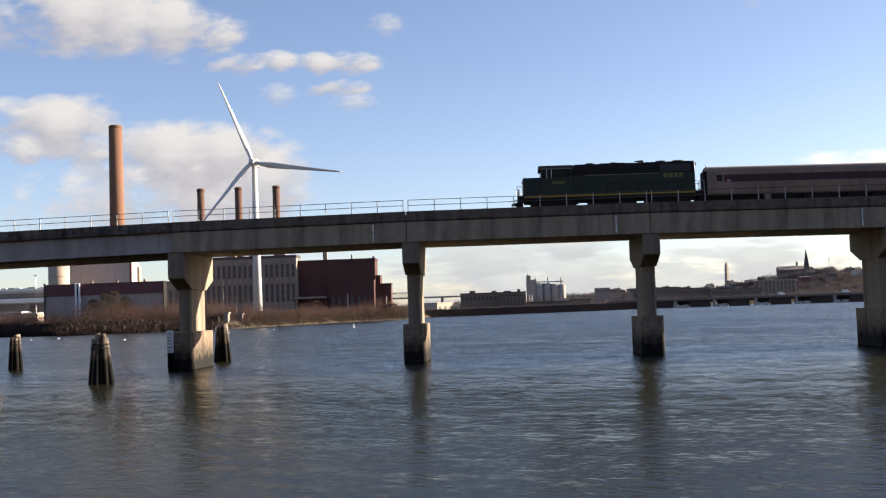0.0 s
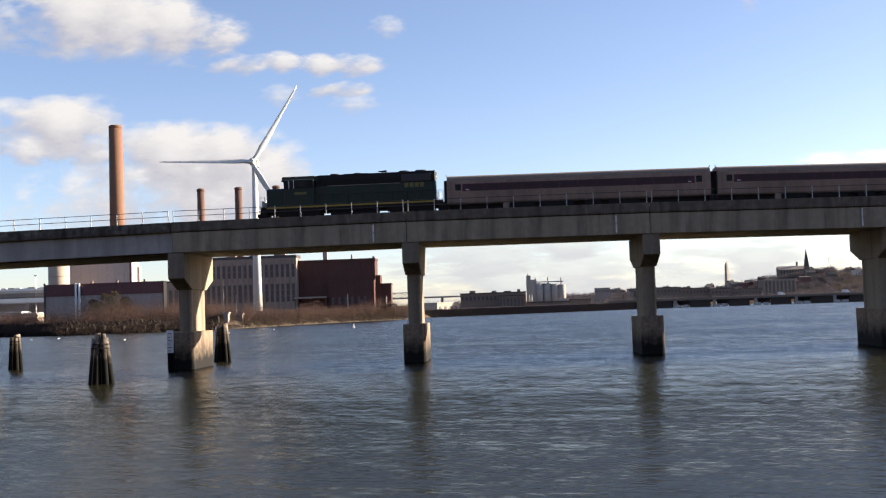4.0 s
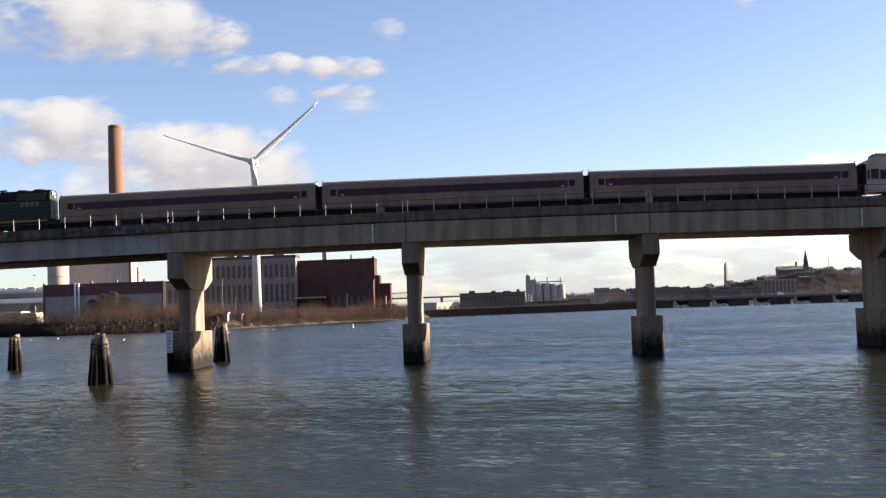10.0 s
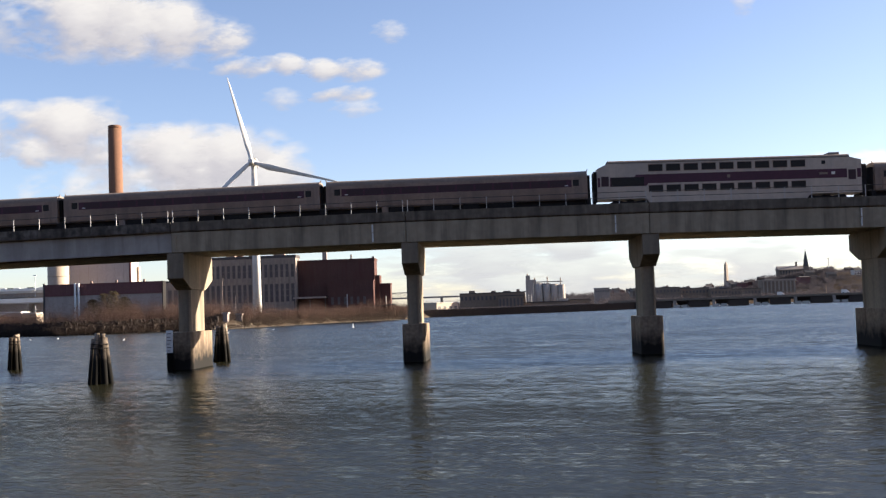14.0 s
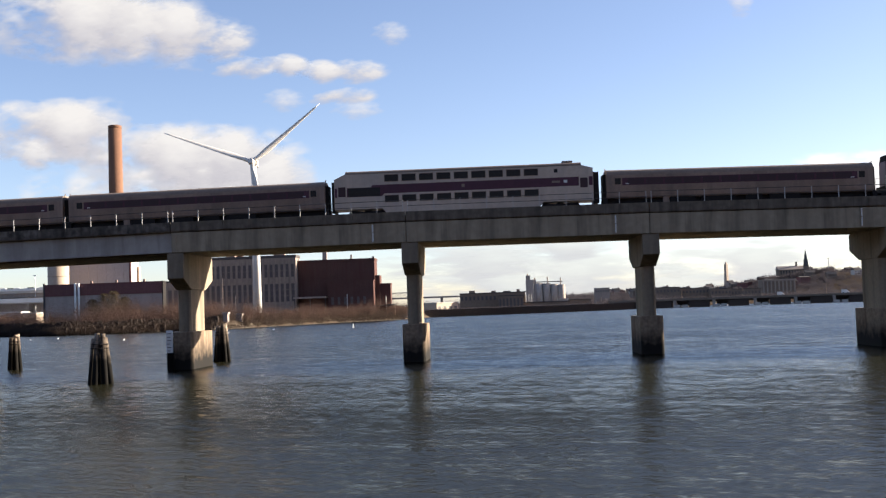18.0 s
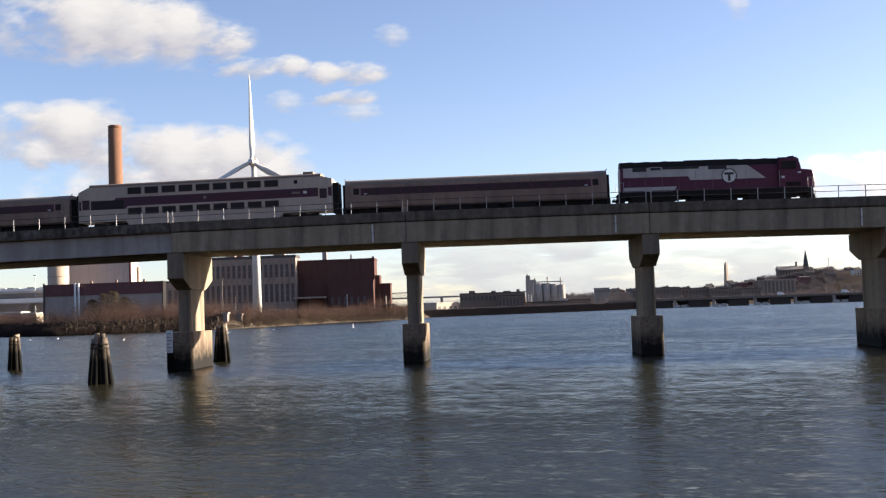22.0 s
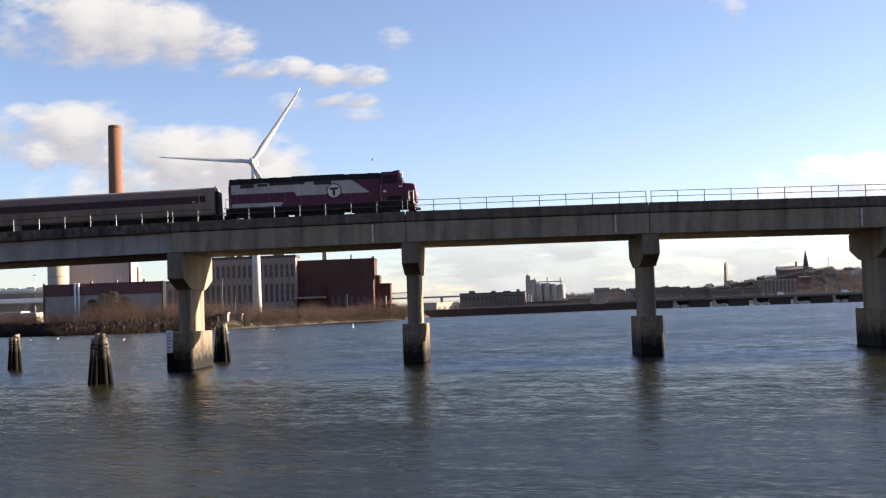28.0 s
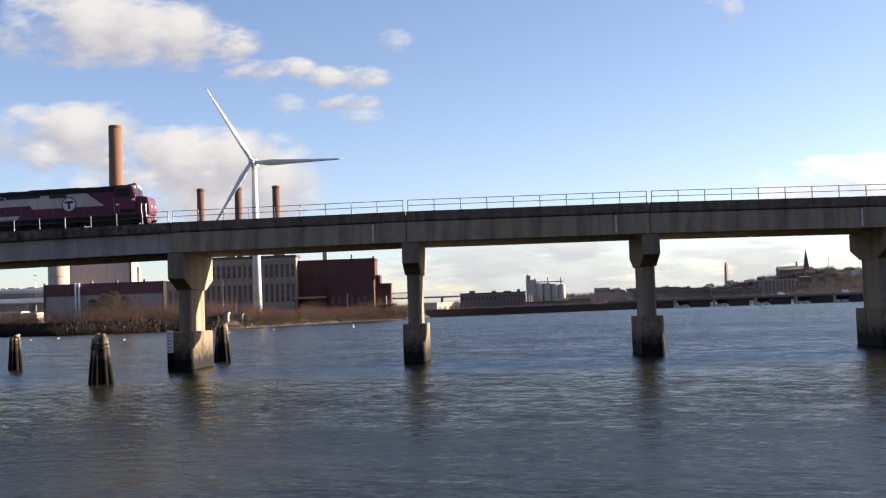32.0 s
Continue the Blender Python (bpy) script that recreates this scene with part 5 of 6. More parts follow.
def cement_silos():
    t = thing("grain_silos", pose(0, 720, 2), "row of white storage silos with a taller head house", "silos")
    for k, (x, r, h) in enumerate(((40.5, 2.9, 18.4), (46.2, 2.9, 18.0), (51.8, 2.9, 17.4), (57.0, 2.7, 16.8))):
        bm = bmesh.new()
        tube(bm, (x, 3, 0), (x, 3, h), r, r, 24)
        tube(bm, (x, 3, h), (x, 3, h + 0.5), r * 1.03, r * 0.9, 24)
        part("silo", bm, SILOGREY, t)
    wall_block(t, "head_house", 31.2, 36.6, 0, 6, 0, 21.5, SILOGREY, "tall pale head house")
    wall_block(t, "head_roof", 31.4, 34.4, 1, 5, 21.5, 24.6, GREYWALL)
    wall_block(t, "lift_tower", 36.8, 38.6, 1, 4, 0, 21.5, SILOGREY)
    wall_block(t, "conveyor", 36, 58, 2.6, 3.6, 19.3, 20.0, GREYWALL, "conveyor along the silo tops")
    for x, z in ((32.6, 26), (37.8, 23.0), (47.0, 23.2), (56.5, 22.4)):
        bm = bmesh.new()
        tube(bm, (x, 3, 17), (x, 3, z), 0.5, 0.45, 8)
        part("vent_pipe", bm, GREYWALL, t)


cement_silos()
low_block("quay_shed", "dark open quay shed at the waterline", 12, 57.5, 648, 18, -1, 6.6, DARKWALL, 9, (1.5, 4.5), ROOFING)
low_block("tan_block", "tan concrete pump block beside the quay", 64.5, 80.3, 755, 15, -1, 7.9, TAN, 3, (3, 5), ROOFING)
low_block("white_wheelhouse", "white wheelhouse-like building on the far shore", 113, 128, 1080, 12, 3, 20.0, GREYWALL, 6, (16, 18), PALE)
for x, w, z, m in ((168, 44, 17.5, TAN), (204, 30, 16.0, DARKWALL), (150, 12, 15.0, TAN), (228, 20, 14.5, DARKWALL), (252, 29, 13.5, TAN)):
    y = 1000 + RNG.random() * 20
    sh = low_block("shore_warehouse", "long tan warehouse on the far shore", x - w / 2, x + w / 2, y, 25, 2, z, m, int(w // 3.2), (z - 4.5, z - 2.2))
    part("roof_unit", brick_box(x - w * 0.2, x - w * 0.2 + 3.0, 5, 9, z + 0.6, z + 2.4), DARKWALL, sh)


low_block("pontoon_hut", "pale landing hut at the waterline", 94.0, 101.5, 756, 5, -1, 3.4, PALE, 0, (0, 0), GREYWALL, "hut")
low_block("foot_hut", "small white hut at the foot of the silos", 53.5, 60.5, 706, 5, 1, 8.4, PALE, 2, (5, 7), PALE, "hut")


def road_bridge():
    """Low road bridge on pale piers across the river mouth."""
    t = thing("road_bridge", pose(84, 662, 0, 0, 0, -13), "low brown road bridge on pale concrete piers", "bridge")
    part("deck", brick_box(0, 420, 0, 14, 4.6, 5.5), DARKWALL, t)
    part("kerb_beam", brick_box(0, 420, -0.4, 0, 4.5, 5.5), TAN, t, "worn tan kerb beam")
    part("parapet", brick_box(0, 420, -0.2, 0.1, 5.5, 5.9), TAN, t)
    # continuous dark strip added so the gaps under the deck look dark
    part("girder", brick_box(0, 420, 3.0, 3.6, 3.2, 4.6), TAR, t)
    for x in (1.5, 19.0, 43.4, 68.6, 94.7, 120.0, 143.5, 168.0, 193.0, 218.0, 243.0, 268.0, 293.0, 318.0, 343.0, 368.0, 393.0):
        p = part("pier", brick_box(x, x + 1.9, -1.2, 13, -4, 4.5), HALLSTONE, t, "pale concrete pier block")
        for q in (0.6, 5.4):
            part("footing", brick_box(x + q, x + q + 3.7, -1.8, 13, -4, 1.7), PALE, p)
        part("fender", brick_box(x + 10.2, x + 23.2, -0.6, 12, -4, 3.9), TAR, t, "dark timber fender")
        # solid dark block added to fill the gap beside the pier
        part("bracing", brick_box(x + 2.2, x + 10.0, 6.0, 7.0, 1.0, 4.6), TAR, t)
    for x in (30, 49, 88, 140, 190):
        bm = bmesh.new()
        tube(bm, (x, -0.2, 5.8), (x, -0.2, 12), 0.1, 0.06, 6)
        part("lamp_post", bm, DARKWALL, t)


road_bridge()
for x, y, c, w in ((193.8, 640.0, "white", 4.4), (232.5, 631.0, "white", 4.8)):
    v = thing("parked_van" if w < 7 else "box_truck", pose(x, y, 5.5, 0, 0, -13), "white vehicle standing on the low road bridge", "vehicle")
    bm = bmesh.new()
    prism(bm, [(-w / 2, 0.5), (-w / 2, 2.6 if w < 7 else 3.8), (w / 2 - 1.6, 2.6 if w < 7 else 3.8), (w / 2 - 1.3, 2.3), (w / 2 - 0.4, 1.4), (w / 2, 1.3), (w / 2, 0.5)], "y", -1.1, 1.1)
    part("body", bm, WHITE, v)
    for wx in (-w / 2 + 1, w / 2 - 1):
        bm = bmesh.new()
        tube(bm, (wx, -1.15, 0.42), (wx, -0.9, 0.42), 0.42, seg=12)
        part("wheel", bm, BLACK, v)


# ---- the hill town ----
def obelisk():
    t = thing("obelisk", pose(454.8, 2090, 14, 0, 0, 38), "tall grey stone obelisk monument on the hill", "monument")
    bm = bmesh.new()
    for (z0, r0), (z1, r1) in (((0, 3.9), (56, 2.3)), ((56, 2.3), (61.6, 0.2))):
        v = [bm.verts.new((sx * r, sy * r, z)) for z, r in ((z0, r0), (z1, r1)) for sx, sy in ((-1, -1), (1, -1), (1, 1), (-1, 1))]
        for k in range(4):
            bm.faces.new((v[k], v[(k + 1) % 4], v[4 + (k + 1) % 4], v[4 + k]))
        bm.faces.new(v[4:])
    part("shaft", bm, HALLSTONE, t)
    part("plinth", brick_box(-8, 8, -8, 8, -2, 3), GREYWALL, t)


obelisk()


def church():
    z = 34.0
    t = thing("church", pose(0, 1500, 0), "stone church with a long roof and pointed steeple", "church")
    wall_block(t, "nave", 408, 447, 0, 18, z, z + 8.5, TAN)
    bm = bmesh.new()
    prism(bm, [(-1, z + 8.3), (9, z + 13.4), (19, z + 8.3)], "x", 407, 448)
    part("roof", bm, GREYWALL, t)
    wall_block(t, "chancel", 447, 461, 2, 16, z, z + 5, TAN)
    bm = bmesh.new()
    prism(bm, [(1, z + 4.9), (9, z + 8.5), (17, z + 4.9)], "x", 446.8, 462)
    part("chancel_roof", bm, ROOFING, t)
    wall_block(t, "tower", 441.8, 448.2, -5, 1, z - 3, z + 12.5, TAN)
    bm = bmesh.new()
    prism(bm, [(441.5, -5.3), (448.5, -5.3), (448.5, 1.3), (441.5, 1.3)], "z", z + 12.5, z + 13.2)
    v = [bm.verts.new(p) for p in ((442.0, -5.0, z + 13.1), (448.0, -5.0, z + 13.1), (448.0, 1.0, z + 13.1), (442.0, 1.0, z + 13.1))]
    tip = bm.verts.new((445, -2, z + 37))
    for k in range(4):
        bm.faces.new((v[k], v[(k + 1) % 4], tip))
    part("steeple", bm, ROOFING, t)
    for k in range(8):
        x = 410 + k * 3.9
        part("window", brick_box(x, x + 1.4, -0.1, 0.1, z + 2.5, z + 7), GLASS, t)
    wall_block(t, "bell_cote", 433.4, 435.6, 8, 10, z + 13, z + 19, TAN)


church()
hall = low_block("columned_hall", "pale columned civic building below the hill", 309, 346, 1180, 22, 4, 24.0, TAN, 0, (0, 0), HALLSTONE)
for k in range(9):
    x = 310.2 + k * 4.3
    part("column", brick_box(x - 0.7, x + 0.7, -0.9, 0, 6, 22.6), HALLSTONE, hall)
for z in (9.5, 15.5):
    for k in range(8):
        x = 312.35 + k * 4.3
        part("window", brick_box(x - 1.0, x + 1.0, -0.1, 0.05, z, z + 4.0), DARKWALL, hall)
part("entablature", brick_box(308.6, 346.4, -1.2, 0, 22.6, 24.2), HALLSTONE, hall)
part("plinth", brick_box(308.6, 346.4, -1.2, 0, 4, 6), HALLSTONE, hall)
m = thing("flood_light_mast", pose(477, 1500, 34), "tall sports floodlight mast on the hill", "floodlight mast")
bm = bmesh.new()
tube(bm, (0, 0, 0), (0, 0, 22), 0.6, 0.45, 8)
part("pole", bm, GALV, m)
part("lamp_head", brick_box(-2.6, 2.6, -0.3, 0.3, 22.0, 22.6), DARKWALL, m)


def house(mat, w, d, h, roof_h):
    t = thing("town_house", pose(0, 0, 0), "small town house with a pitched roof on the hillside", "house", "hill houses")
    wall_block(t, "wall", -w / 2, w / 2, 0, d, -3, h, mat)
    bm = bmesh.new()
    prism(bm, [(-0.5, h), (d / 2, h + roof_h), (d + 0.5, h)], "x", -w / 2 - 0.4, w / 2 + 0.4)
    part("roof", bm, ROOFING, t)
    n = max(2, int(w // 2.6))
    for row in range(int(h // 3)):
        for k in range(n):
            x = -w / 2 + (k + 0.5) * w / n
            part("window", brick_box(x - 0.5, x + 0.5, -0.06, 0.05, row * 3 + 1.0, row * 3 + 2.5), GLASS, t)
    part("chimney", brick_box(w / 4, w / 4 + 1, d / 2 - 0.5, d / 2 + 0.5, h, h + roof_h + 1.2), BRICK, t)
    return t


kinds = [house(BRICK, 9, 10, 9, 2.4), house(TAN, 12, 10, 7, 3.0), house(GREYWALL, 8, 9, 9.5, 2.2), house(PALE, 10, 10, 6.5, 3.2), house(MAROON, 14, 11, 9, 1.2)]
rnd = random.Random(5)
spots = []
for k in range(64):
    x, y = rnd.uniform(180, 720), rnd.uniform(1240, 1640)
    if abs(x - 430) < 45 and 1420 < y < 1540:
        continue
    spots.append((x, y))
for k, (x, y) in enumerate(spots):
    src = kinds[k % len(kinds)]
    p = pose(x, y, float(land(x, y)), 0, 0, rnd.uniform(-18, 18))
    if k < len(kinds):
        src.matrix_basis = p
    else:
        copy_thing(src, p)


# ---- plants and stones ----
def twigs(cx, cy, cz, w, h, n, size):
    """A leafless bush: thin upright twigs that spread from the foot and thin out at the top."""
    u = RNG.random(n) ** 0.85
    ang, rad = RNG.random(n) * math.tau, np.sqrt(RNG.random(n)) * w / 2
    k = RNG.uniform(0.55, 1.0, n) * (1 - 0.5 * (rad / (w / 2)) ** 2)
    c = np.stack([cx + np.cos(ang) * rad * (0.6 + 0.4 * u), cy + np.sin(ang) * rad * (0.6 + 0.4 * u), cz + u * h * k], 1)
    d = RNG.normal(size=(n, 3, 3)) * size * np.array([0.9, 0.9, 1.6]) * (1.15 - 0.5 * u)[:, None, None]
    return c[:, None, :] + d


HUTS = ((-94.6, 322, 1.7, 2.3), (-92.2, 334, 2.4, 1.7))


def near_hut(x, y):
    """True before a hut, where the bank is bare."""
    return any(abs(x - hx - (hy - y) * 0.2) < w * 0.6 + 0.8 and y < hy + 3 for hx, hy, w, h in HUTS)


def thicket():
    out, straw = [], []
    for k in range(3400):
        x = RNG.uniform(-360, -98) if k % 2 else RNG.uniform(-104, -36)
        back = abs(RNG.normal()) * (22 if k % 2 else 14)
        y = float(np.interp(x, SHORE_X, SHORE_Y)) + 2 + back
        z = max(float(land(x, y)) - 0.3, 0.6 if x < -95 else -1)
        w, h = RNG.uniform(2.5, 7), RNG.uniform(1.8, 4.0) + min(back, 30) * RNG.uniform(0.0, 0.18)
        if near_hut(x, y):
            continue
        (out if RNG.random() < (0.9 if k % 2 else 0.65) else straw).append(twigs(x, y, z, w, h, 170, 0.085))
    for k in range(2800):
        x = RNG.uniform(-330, -97)
        d = RNG.uniform(-2.5, 5.0)
        y = float(np.interp(x, SHORE_X, SHORE_Y)) + d
        out.append(twigs(x, y, 0.3 + 0.5 * max(d, 0), RNG.uniform(2, 4.5), RNG.uniform(2.0, 4.2), 170, 0.085))
    for k in range(620):
        x = RNG.uniform(-96, -38)
        y = float(np.interp(x, SHORE_X, SHORE_Y)) + RNG.uniform(0.5, 4.5)
        (straw if k % 3 else out).append(twigs(x, y, float(land(x, y)) - 0.1, RNG.uniform(1.5, 4), RNG.uniform(0.4, 1.3), 90, 0.075))
    scatter("brown_scrub", SCRUB, np.concatenate(out), "leafless brown scrub along the far bank", "scrub")
    scatter("dry_reeds", REED, np.concatenate(straw), "dry straw-coloured reeds along the far bank", "reeds")


thicket()


def bank_trees():
    out = []
    copse = []
    for k in range(560):
        x = RNG.uniform(-340, -98) if k % 3 else RNG.uniform(-140, -98)
        y = float(np.interp(x, SHORE_X, SHORE_Y)) + RNG.uniform(5, 50)
        copse.append(twigs(x, y, float(land(x, y)) + 0.2, RNG.uniform(4, 8), RNG.uniform(7.5, 13.0) * (0.8 if x < -150 else 1.0), 620, 0.09))
    for k in range(230):
        x = RNG.uniform(-96, -37)
        y = float(np.interp(x, SHORE_X, SHORE_Y)) + RNG.uniform(6, 26)
        if not near_hut(x, y):
            lump = 0.6 + 1.0 * max(0.0, 0.5 + noise.noise((x * 0.11, 3.0, 0.5)))
            copse.append(twigs(x, y, float(land(x, y)) + 0.2, RNG.uniform(4, 8), RNG.uniform(3.5, 8.0) * lump, 620, 0.09))
    scatter("russet_copse", COPSE, np.concatenate(copse), "russet leafless bushes and saplings on the bank", "bushes")
    for k in range(420):
        x = RNG.uniform(-40, 100)
        y = float(np.interp(x, SHORE_X, SHORE_Y)) + RNG.uniform(1, 40)
        out.append(twigs(x, y, float(land(x, y)) - 0.5, RNG.uniform(4, 9), RNG.uniform(1.8, 4.2), 160, 0.12))
    scatter("bare_bank_trees", WINTER, np.concatenate(out), "bare grey-brown trees behind the bank", "trees")
    far = []
    for k in range(4300):
        x, y = RNG.uniform(60, 900), RNG.uniform(1020, 1700)
        if 396 < x - (1500 - y) * 0.28 < 470 and 1485 < y < 1525:
            continue
        far.append(twigs(x, y, float(land(x, y)) - 0.5, RNG.uniform(7, 14), RNG.uniform(6, 12), 170, 0.31))
    for k in range(170):
        x, y = RNG.uniform(392, 472), RNG.uniform(1445, 1486)
        far.append(twigs(x, y, float(land(x, y)) - 0.5, RNG.uniform(7, 13), RNG.uniform(9, 13), 170, 0.31))
    for k in range(260):
        x, y = RNG.uniform(120, 420), RNG.uniform(950, 992)
        far.append(twigs(x, y, 2.5, RNG.uniform(6, 11), RNG.uniform(4, 9.5), 110, 0.32))
    for k in range(1100):
        x, y = RNG.uniform(-700, 160), RNG.uniform(760, 1250)
        far.append(twigs(x, y, float(land(x, y)), RNG.uniform(8, 16), RNG.uniform(7, 13), 110, 0.3))
    scatter("hill_woods", WINTER, np.concatenate(far), "leafless grey-brown woods on the far hill", "woods")


bank_trees()


def evergreen(x, y, h, w, seed):
    g = random.Random(seed)
    z = float(land(x, y))
    t = thing("evergreen_tree", pose(x, y, z), "dull green evergreen tree among the scrub", "tree", "evergreens")
    bm = bmesh.new()
    tube(bm, (0, 0, -0.3), (0, 0, h * 0.9), 0.28, 0.06, 8)
    for k in range(9):
        a, q = g.uniform(0, math.tau), g.uniform(0.2, 0.8)
        r = w * 0.42 * (1 - q * 0.7)
        tube(bm, (0, 0, h * q), (math.cos(a) * r, math.sin(a) * r, h * q + 0.5), 0.09, 0.03, 5)
    part("trunk", bm, BARK, t)
    n = 2400
    u = RNG.random(n) ** 0.8
    ang, rad = RNG.random(n) * math.tau, np.sqrt(RNG.random(n)) * w / 2 * np.sqrt(np.maximum(1.08 - u * u, 0.02)) * RNG.uniform(0.7, 1.3, n)
    c = np.stack([np.cos(ang) * rad, np.sin(ang) * rad, h * (0.1 + 0.92 * u)], 1)
    tr = (c[:, None, :] + RNG.normal(size=(n, 3, 3)) * 0.15).reshape(-1, 3)
    me = bpy.data.meshes.new("crown")
    me.from_pydata(tr.tolist(), [], np.arange(n * 3).reshape(-1, 3).tolist())
    me.materials.append(FIR)
    o = new("crown", me)
    o.parent = t


for k, (x, y, h, w) in enumerate(((-144.2, 318, 9.5, 7.5), (-141.1, 322, 11.6, 7.5), (-136.7, 320, 12.4, 8.0), (-134.6, 326, 10.2, 7.5))):
    evergreen(x, y, h, w, k)


def stones(x0, x1, n, rise, big, mat, label):
    verts, faces = [], []
    for k in range(n):
        x = RNG.uniform(x0, x1)
        d = RNG.uniform(-2.0, 5.0)
        y = float(np.interp(x, SHORE_X, SHORE_Y)) + d
        s = RNG.uniform(0.35, 1.15) * big
        b = np.array([(-1, -1, -0.6), (1, -1, -0.7), (1, 1, -0.6), (-1, 1, -0.7), (-0.7, -0.6, 0.6), (0.6, -0.7, 0.7), (0.7, 0.6, 0.5), (-0.6, 0.7, 0.7)]) * s * RNG.uniform(0.6, 1.0, (8, 3))
        a = RNG.uniform(0, math.tau)
        c, q = math.cos(a), math.sin(a)
        b = b @ np.array([[c, q, 0], [-q, c, 0], [0, 0, 1]]) + np.array([x, y, float(land(x, y)) + 0.25 * s + rise * max(0, d + 2.0)])
        i = len(verts)
        verts.extend(b.tolist())
        faces.extend([[i + j for j in f] for f in ((0, 3, 2, 1), (4, 5, 6, 7), (0, 1, 5, 4), (1, 2, 6, 5), (2, 3, 7, 6), (3, 0, 4, 7))])
    me = bpy.data.meshes.new("riprap")
    me.from_pydata(verts, [], faces)
    me.materials.append(mat)
    tagged(new("riprap", me), label, "stones", "", "stuff")


stones(-97, -37, 800, 0.0, 0.6, ROCK, "pale riprap stones along the waterline")
stones(-330, -96, 4200, 0.42, 0.8, REVET, "dark boulders toned for shade below the scrub")
for x, y, w, h in HUTS:
    low_block("utility_hut", "small grey-white utility hut among the scrub", x - w / 2, x + w / 2, y, 3, 2, 3.4 + h, GREYWALL, 0, (4.0, 5.0), GREYWALL, "hut")
for x, y, h in ((-100.9, 345, 17.0), (-97.4, 352, 10.0)):
    m = thing("light_pole", pose(x, y, 3), "slender pale light pole behind the bank", "light pole", "light poles")
    bm = bmesh.new()
    tube(bm, (0, 0, -0.5), (0, 0, h), 0.11, 0.07, 8)
    part("pole", bm, GREYWALL, m)
    part("lamp_head", brick_box(-0.2, 0.9, -0.12, 0.12, h, h + 0.12), GREYWALL, m)


def quay_wall():
    """Dark timber-faced quay that steps back along the far shore."""
    t = tagged(new("quay_wall"), "dark timber-faced quay wall along the far shore", "quay wall", "", "structure")
    stepped_wall(t, [(-32, 545), (20, 583), (60, 610), (100, 650)], 0.8, 4.1, 4.5, TAR, 4)


quay_wall()


def jetty_shed():
    """A long open shed with a thin dark roof on posts behind the stones."""
    t = thing("open_shed", pose(-52.5, 462, 0), "low open shed with a thin dark roof behind the scrub", "shed")
    bm = bmesh.new()
    prism(bm, [(-10, 6.4), (-10, 6.8), (11, 8.2), (11, 7.8)], "y", 0, 7)
    part("roof", bm, ROOFING, t)
    for k in range(6):
        x = -9.6 + k * 4.0
        part("post", brick_box(x - 0.15, x + 0.15, 0.3, 0.6, -1, 6.4 + 0.066 * (x + 10)), DARKWALL, t)
    part("counter", brick_box(-9, 2, 5.5, 6.5, -1, 4.6), MAROON, t, "dull red back panel")


jetty_shed()

# ---- sky ----
def cloud(x, y, z, w, h, dx, dz, mat, label):
    """A cloud w wide and h high, drifting by dx, dz over the clip. It bulges towards the viewer."""
    bm = bmesh.new()
    bmesh.ops.create_grid(bm, x_segments=8, y_segments=6, size=0.5)
    for v in bm.verts:
        u, q = v.co.x * 2, v.co.y * 2
        v.co = Vector((v.co.x * w, 9 * (u * u + q * q), v.co.y * h))
    ob = tagged(new("cloud", mesh_of("cloud", bm, mat)), label, "cloud", "clouds", "structure")
    ob.matrix_basis = pose(x, y, z)
    ob.visible_shadow = False
    CLOUDS.append((ob, (x, y, z), (dx, dz)))


CLOUDS = []
W_, V_ = "white sunlit cumulus cloud in blue sky", "thin grey-white veil of cloud"
cloud(-1531, 3800, 1107, 656, 379, 49, -41, CLOUD, W_)
cloud(-1396, 3822, 1085, 616, 360, 49, -41, CLOUD, W_)
cloud(-1199, 3844, 1060, 531, 294, 49, -41, CLOUD, W_)
cloud(-1464, 3866, 1097, 867, 298, 50, -42, VEIL, V_)
cloud(-1032, 3888, 1028, 414, 187, 50, -42, PUFF, W_)
cloud(-1103, 3910, 933, 146, 82, 60, -32, VEIL, V_)
cloud(-922, 3932, 922, 283, 106, 65, -28, PUFF, W_)
cloud(-796, 3954, 928, 273, 104, 65, -28, PUFF, W_)
cloud(-655, 3976, 918, 274, 112, 29, -55, PUFF, W_)
cloud(-533, 3998, 918, 368, 112, 29, -55, PUFF, W_)
cloud(-559, 4020, 835, 323, 84, 29, -56, PUFF, W_)
cloud(-564, 4042, 785, 418, 95, 29, -56, VEIL, V_)
cloud(-832, 4064, 827, 303, 118, 38, -42, VEIL, V_)
cloud(-417, 4086, 1078, 270, 126, 36, -61, VEIL, V_)
cloud(-1703, 4108, 756, 849, 291, 76, -32, CLOUD, W_)
cloud(-1756, 4130, 775, 522, 246, 76, -32, CLOUD, W_)
cloud(-1845, 4152, 673, 501, 153, 64, -28, PUFF, W_)
cloud(-1610, 4174, 664, 407, 149, 51, -26, PUFF, W_)
cloud(-1329, 4196, 644, 698, 348, 43, -22, CLOUD, W_)
cloud(-1102, 4218, 641, 581, 306, 43, -22, CLOUD, W_)
cloud(-1230, 4229, 590, 700, 270, 43, -22, CLOUD, W_)
cloud(-954, 4240, 542, 632, 448, 35, -22, CLOUD, W_)
cloud(-1229, 4262, 475, 1222, 472, 39, -17, CLOUD, W_)
cloud(-1598, 4284, 470, 1032, 316, 44, -18, VEIL, V_)
cloud(-1431, 4306, 685, 519, 198, 44, -22, PUFF, W_)
cloud(1456, 4328, 434, 943, 327, -9, -13, BRIGHT, W_)
cloud(1594, 4350, 450, 549, 187, -9, -13, BRIGHT, W_)
cloud(1025, 4372, 1208, 226, 161, -76, -58, VEIL, V_)
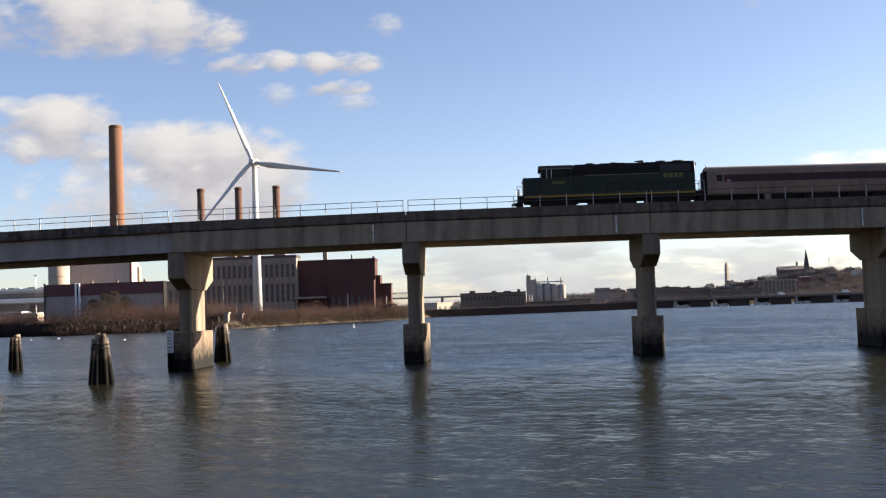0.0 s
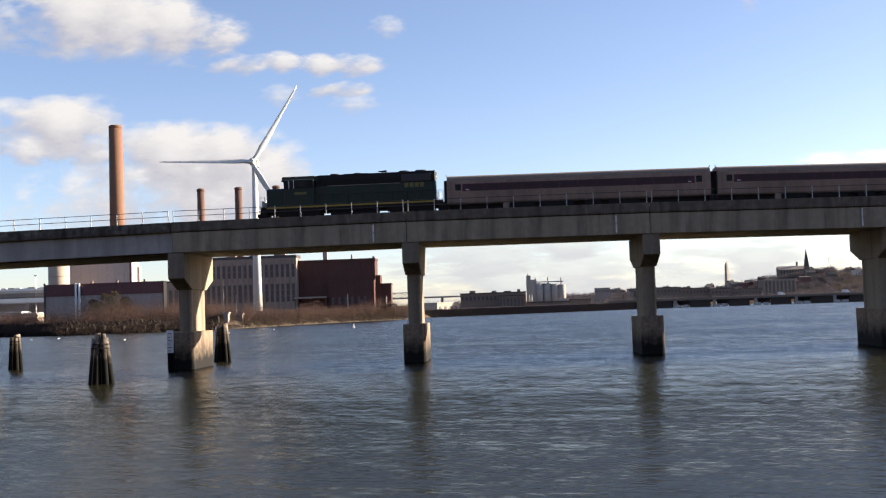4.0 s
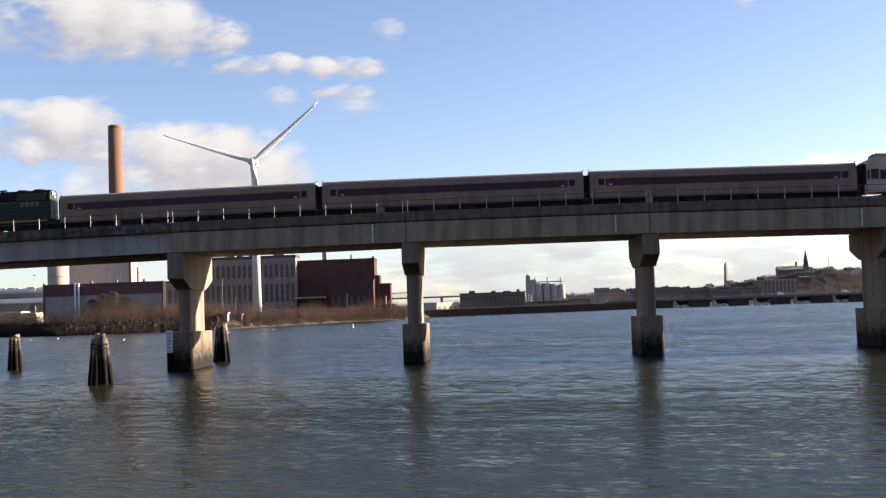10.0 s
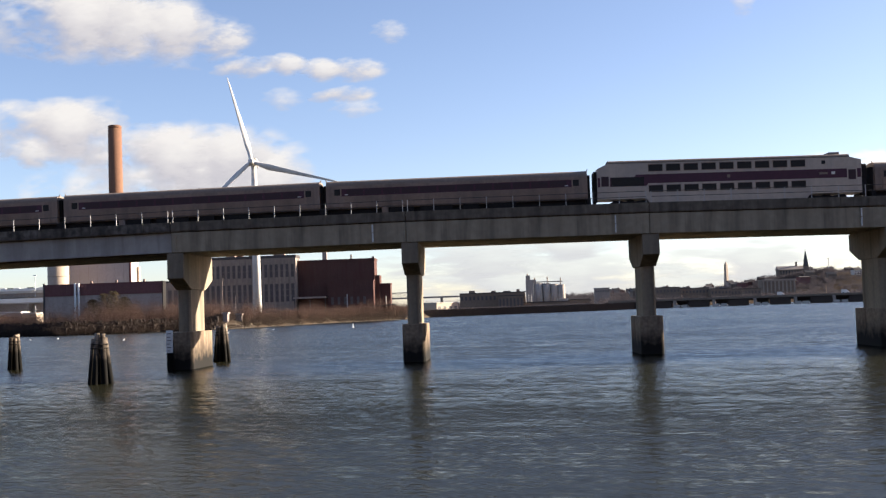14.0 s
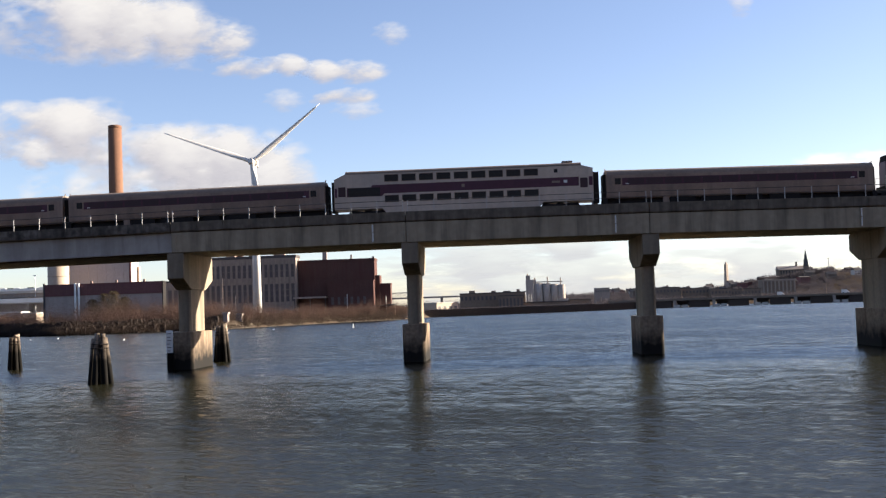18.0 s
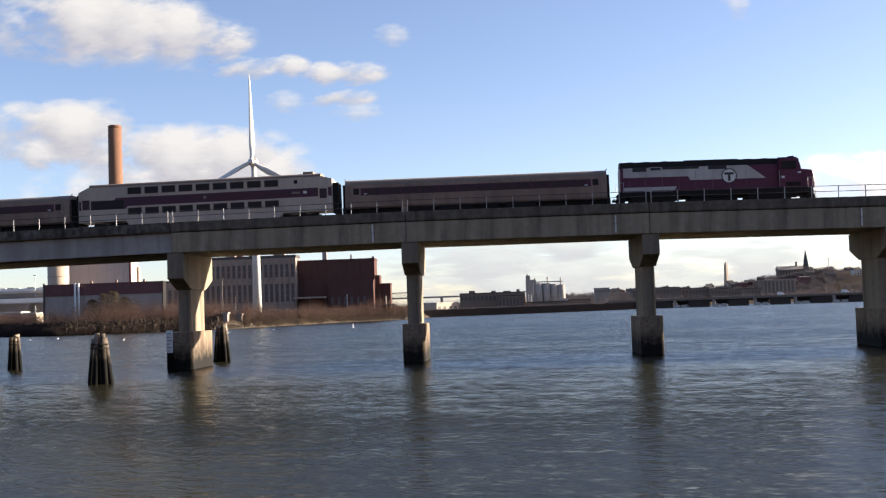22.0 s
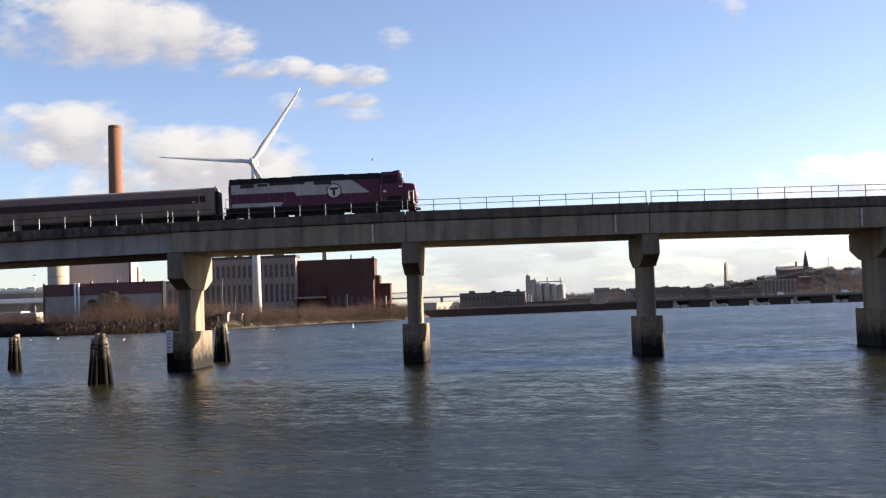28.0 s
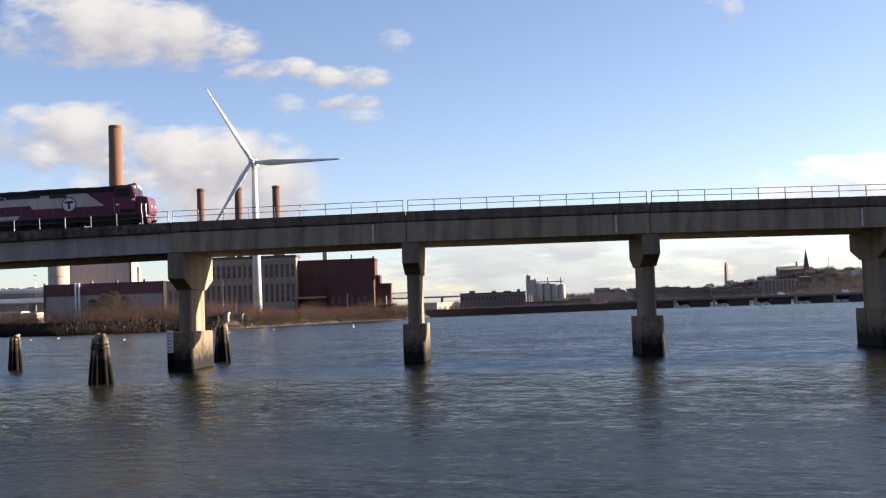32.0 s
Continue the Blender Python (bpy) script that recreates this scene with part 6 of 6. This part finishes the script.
cloud(-156, 4394, 203, 806, 229, 13, -7, LOWVEIL, V_)
cloud(-37, 4416, 86, 785, 203, 14, -7, LOWVEIL, V_)
cloud(240, 4438, 230, 585, 120, 9, -5, LOWVEIL, V_)
cloud(226, 4460, 129, 1073, 246, 9, -5, LOWVEIL, V_)
cloud(610, 4482, 47, 976, 248, 9, -5, LOWVEIL, V_)
cloud(969, 4504, 156, 852, 210, -9, -5, LOWVEIL, V_)
cloud(1070, 4526, 49, 830, 208, -9, -5, LOWVEIL, V_)
cloud(1466, 4548, 150, 677, 181, -9, -5, VEIL, V_)


# ---- what moves ----
ROTOR_TURN = [(0, -21.6), (1, 82.3), (2, 184.8), (3, 287.3), (6, 597.2), (7, 698.9), (8, 801.7), (9, 904.8), (10, 1008.2), (11, 1112.3), (12, 1215.6), (13, 1320.6), (14, 1425.3), (17, 1740.9), (18, 1849.7), (19, 1959.1), (20, 2067.5), (21, 2174.8), (22, 2279.3), (23, 2384.4), (24, 2490.6), (25, 2596.5), (28, 2913.7), (29, 3019.3), (30, 3124.5), (31, 3228.0), (32, 3329.8)]


def motions():
    for ob, c, lift in TRAIN:
        walk(ob, [(k * 1.0, berth(c + travel(k * 1.0), lift)) for k in range(33)])
    ts, an = [a for a, _ in ROTOR_TURN], [b for _, b in ROTOR_TURN]
    walk(rotor, [(k * 0.5, HUB @ pose(0, 0, 0, 0, float(np.interp(k * 0.5, ts, an)), 0)) for k in range(65)])
    for ob, (x, y, z), (dx, dz) in CLOUDS:
        walk(ob, [(0, pose(x, y, z)), (16, pose(x + dx / 2, y, z + dz / 2)), (32, pose(x + dx, y, z + dz))])
    walk(bird, [(t, pose(x, 200, z, 0, 0, 20)) for t, x, z in GULL_PATH])
    beats = [0.0] + [26.4 + 0.2 * k for k in range(24)] + [32.0]
    for w, sy in WINGS:
        walk(w, [(t, pose(0, sy * 0.08, 0.03, sy * (32 if k % 2 else -14), 0, 0)) for k, t in enumerate(beats)])
    walk(water, [(0, pose(0, 0, 0)), (16, pose(-7, -9, 0)), (32, pose(-14, -18, 0))])


motions()
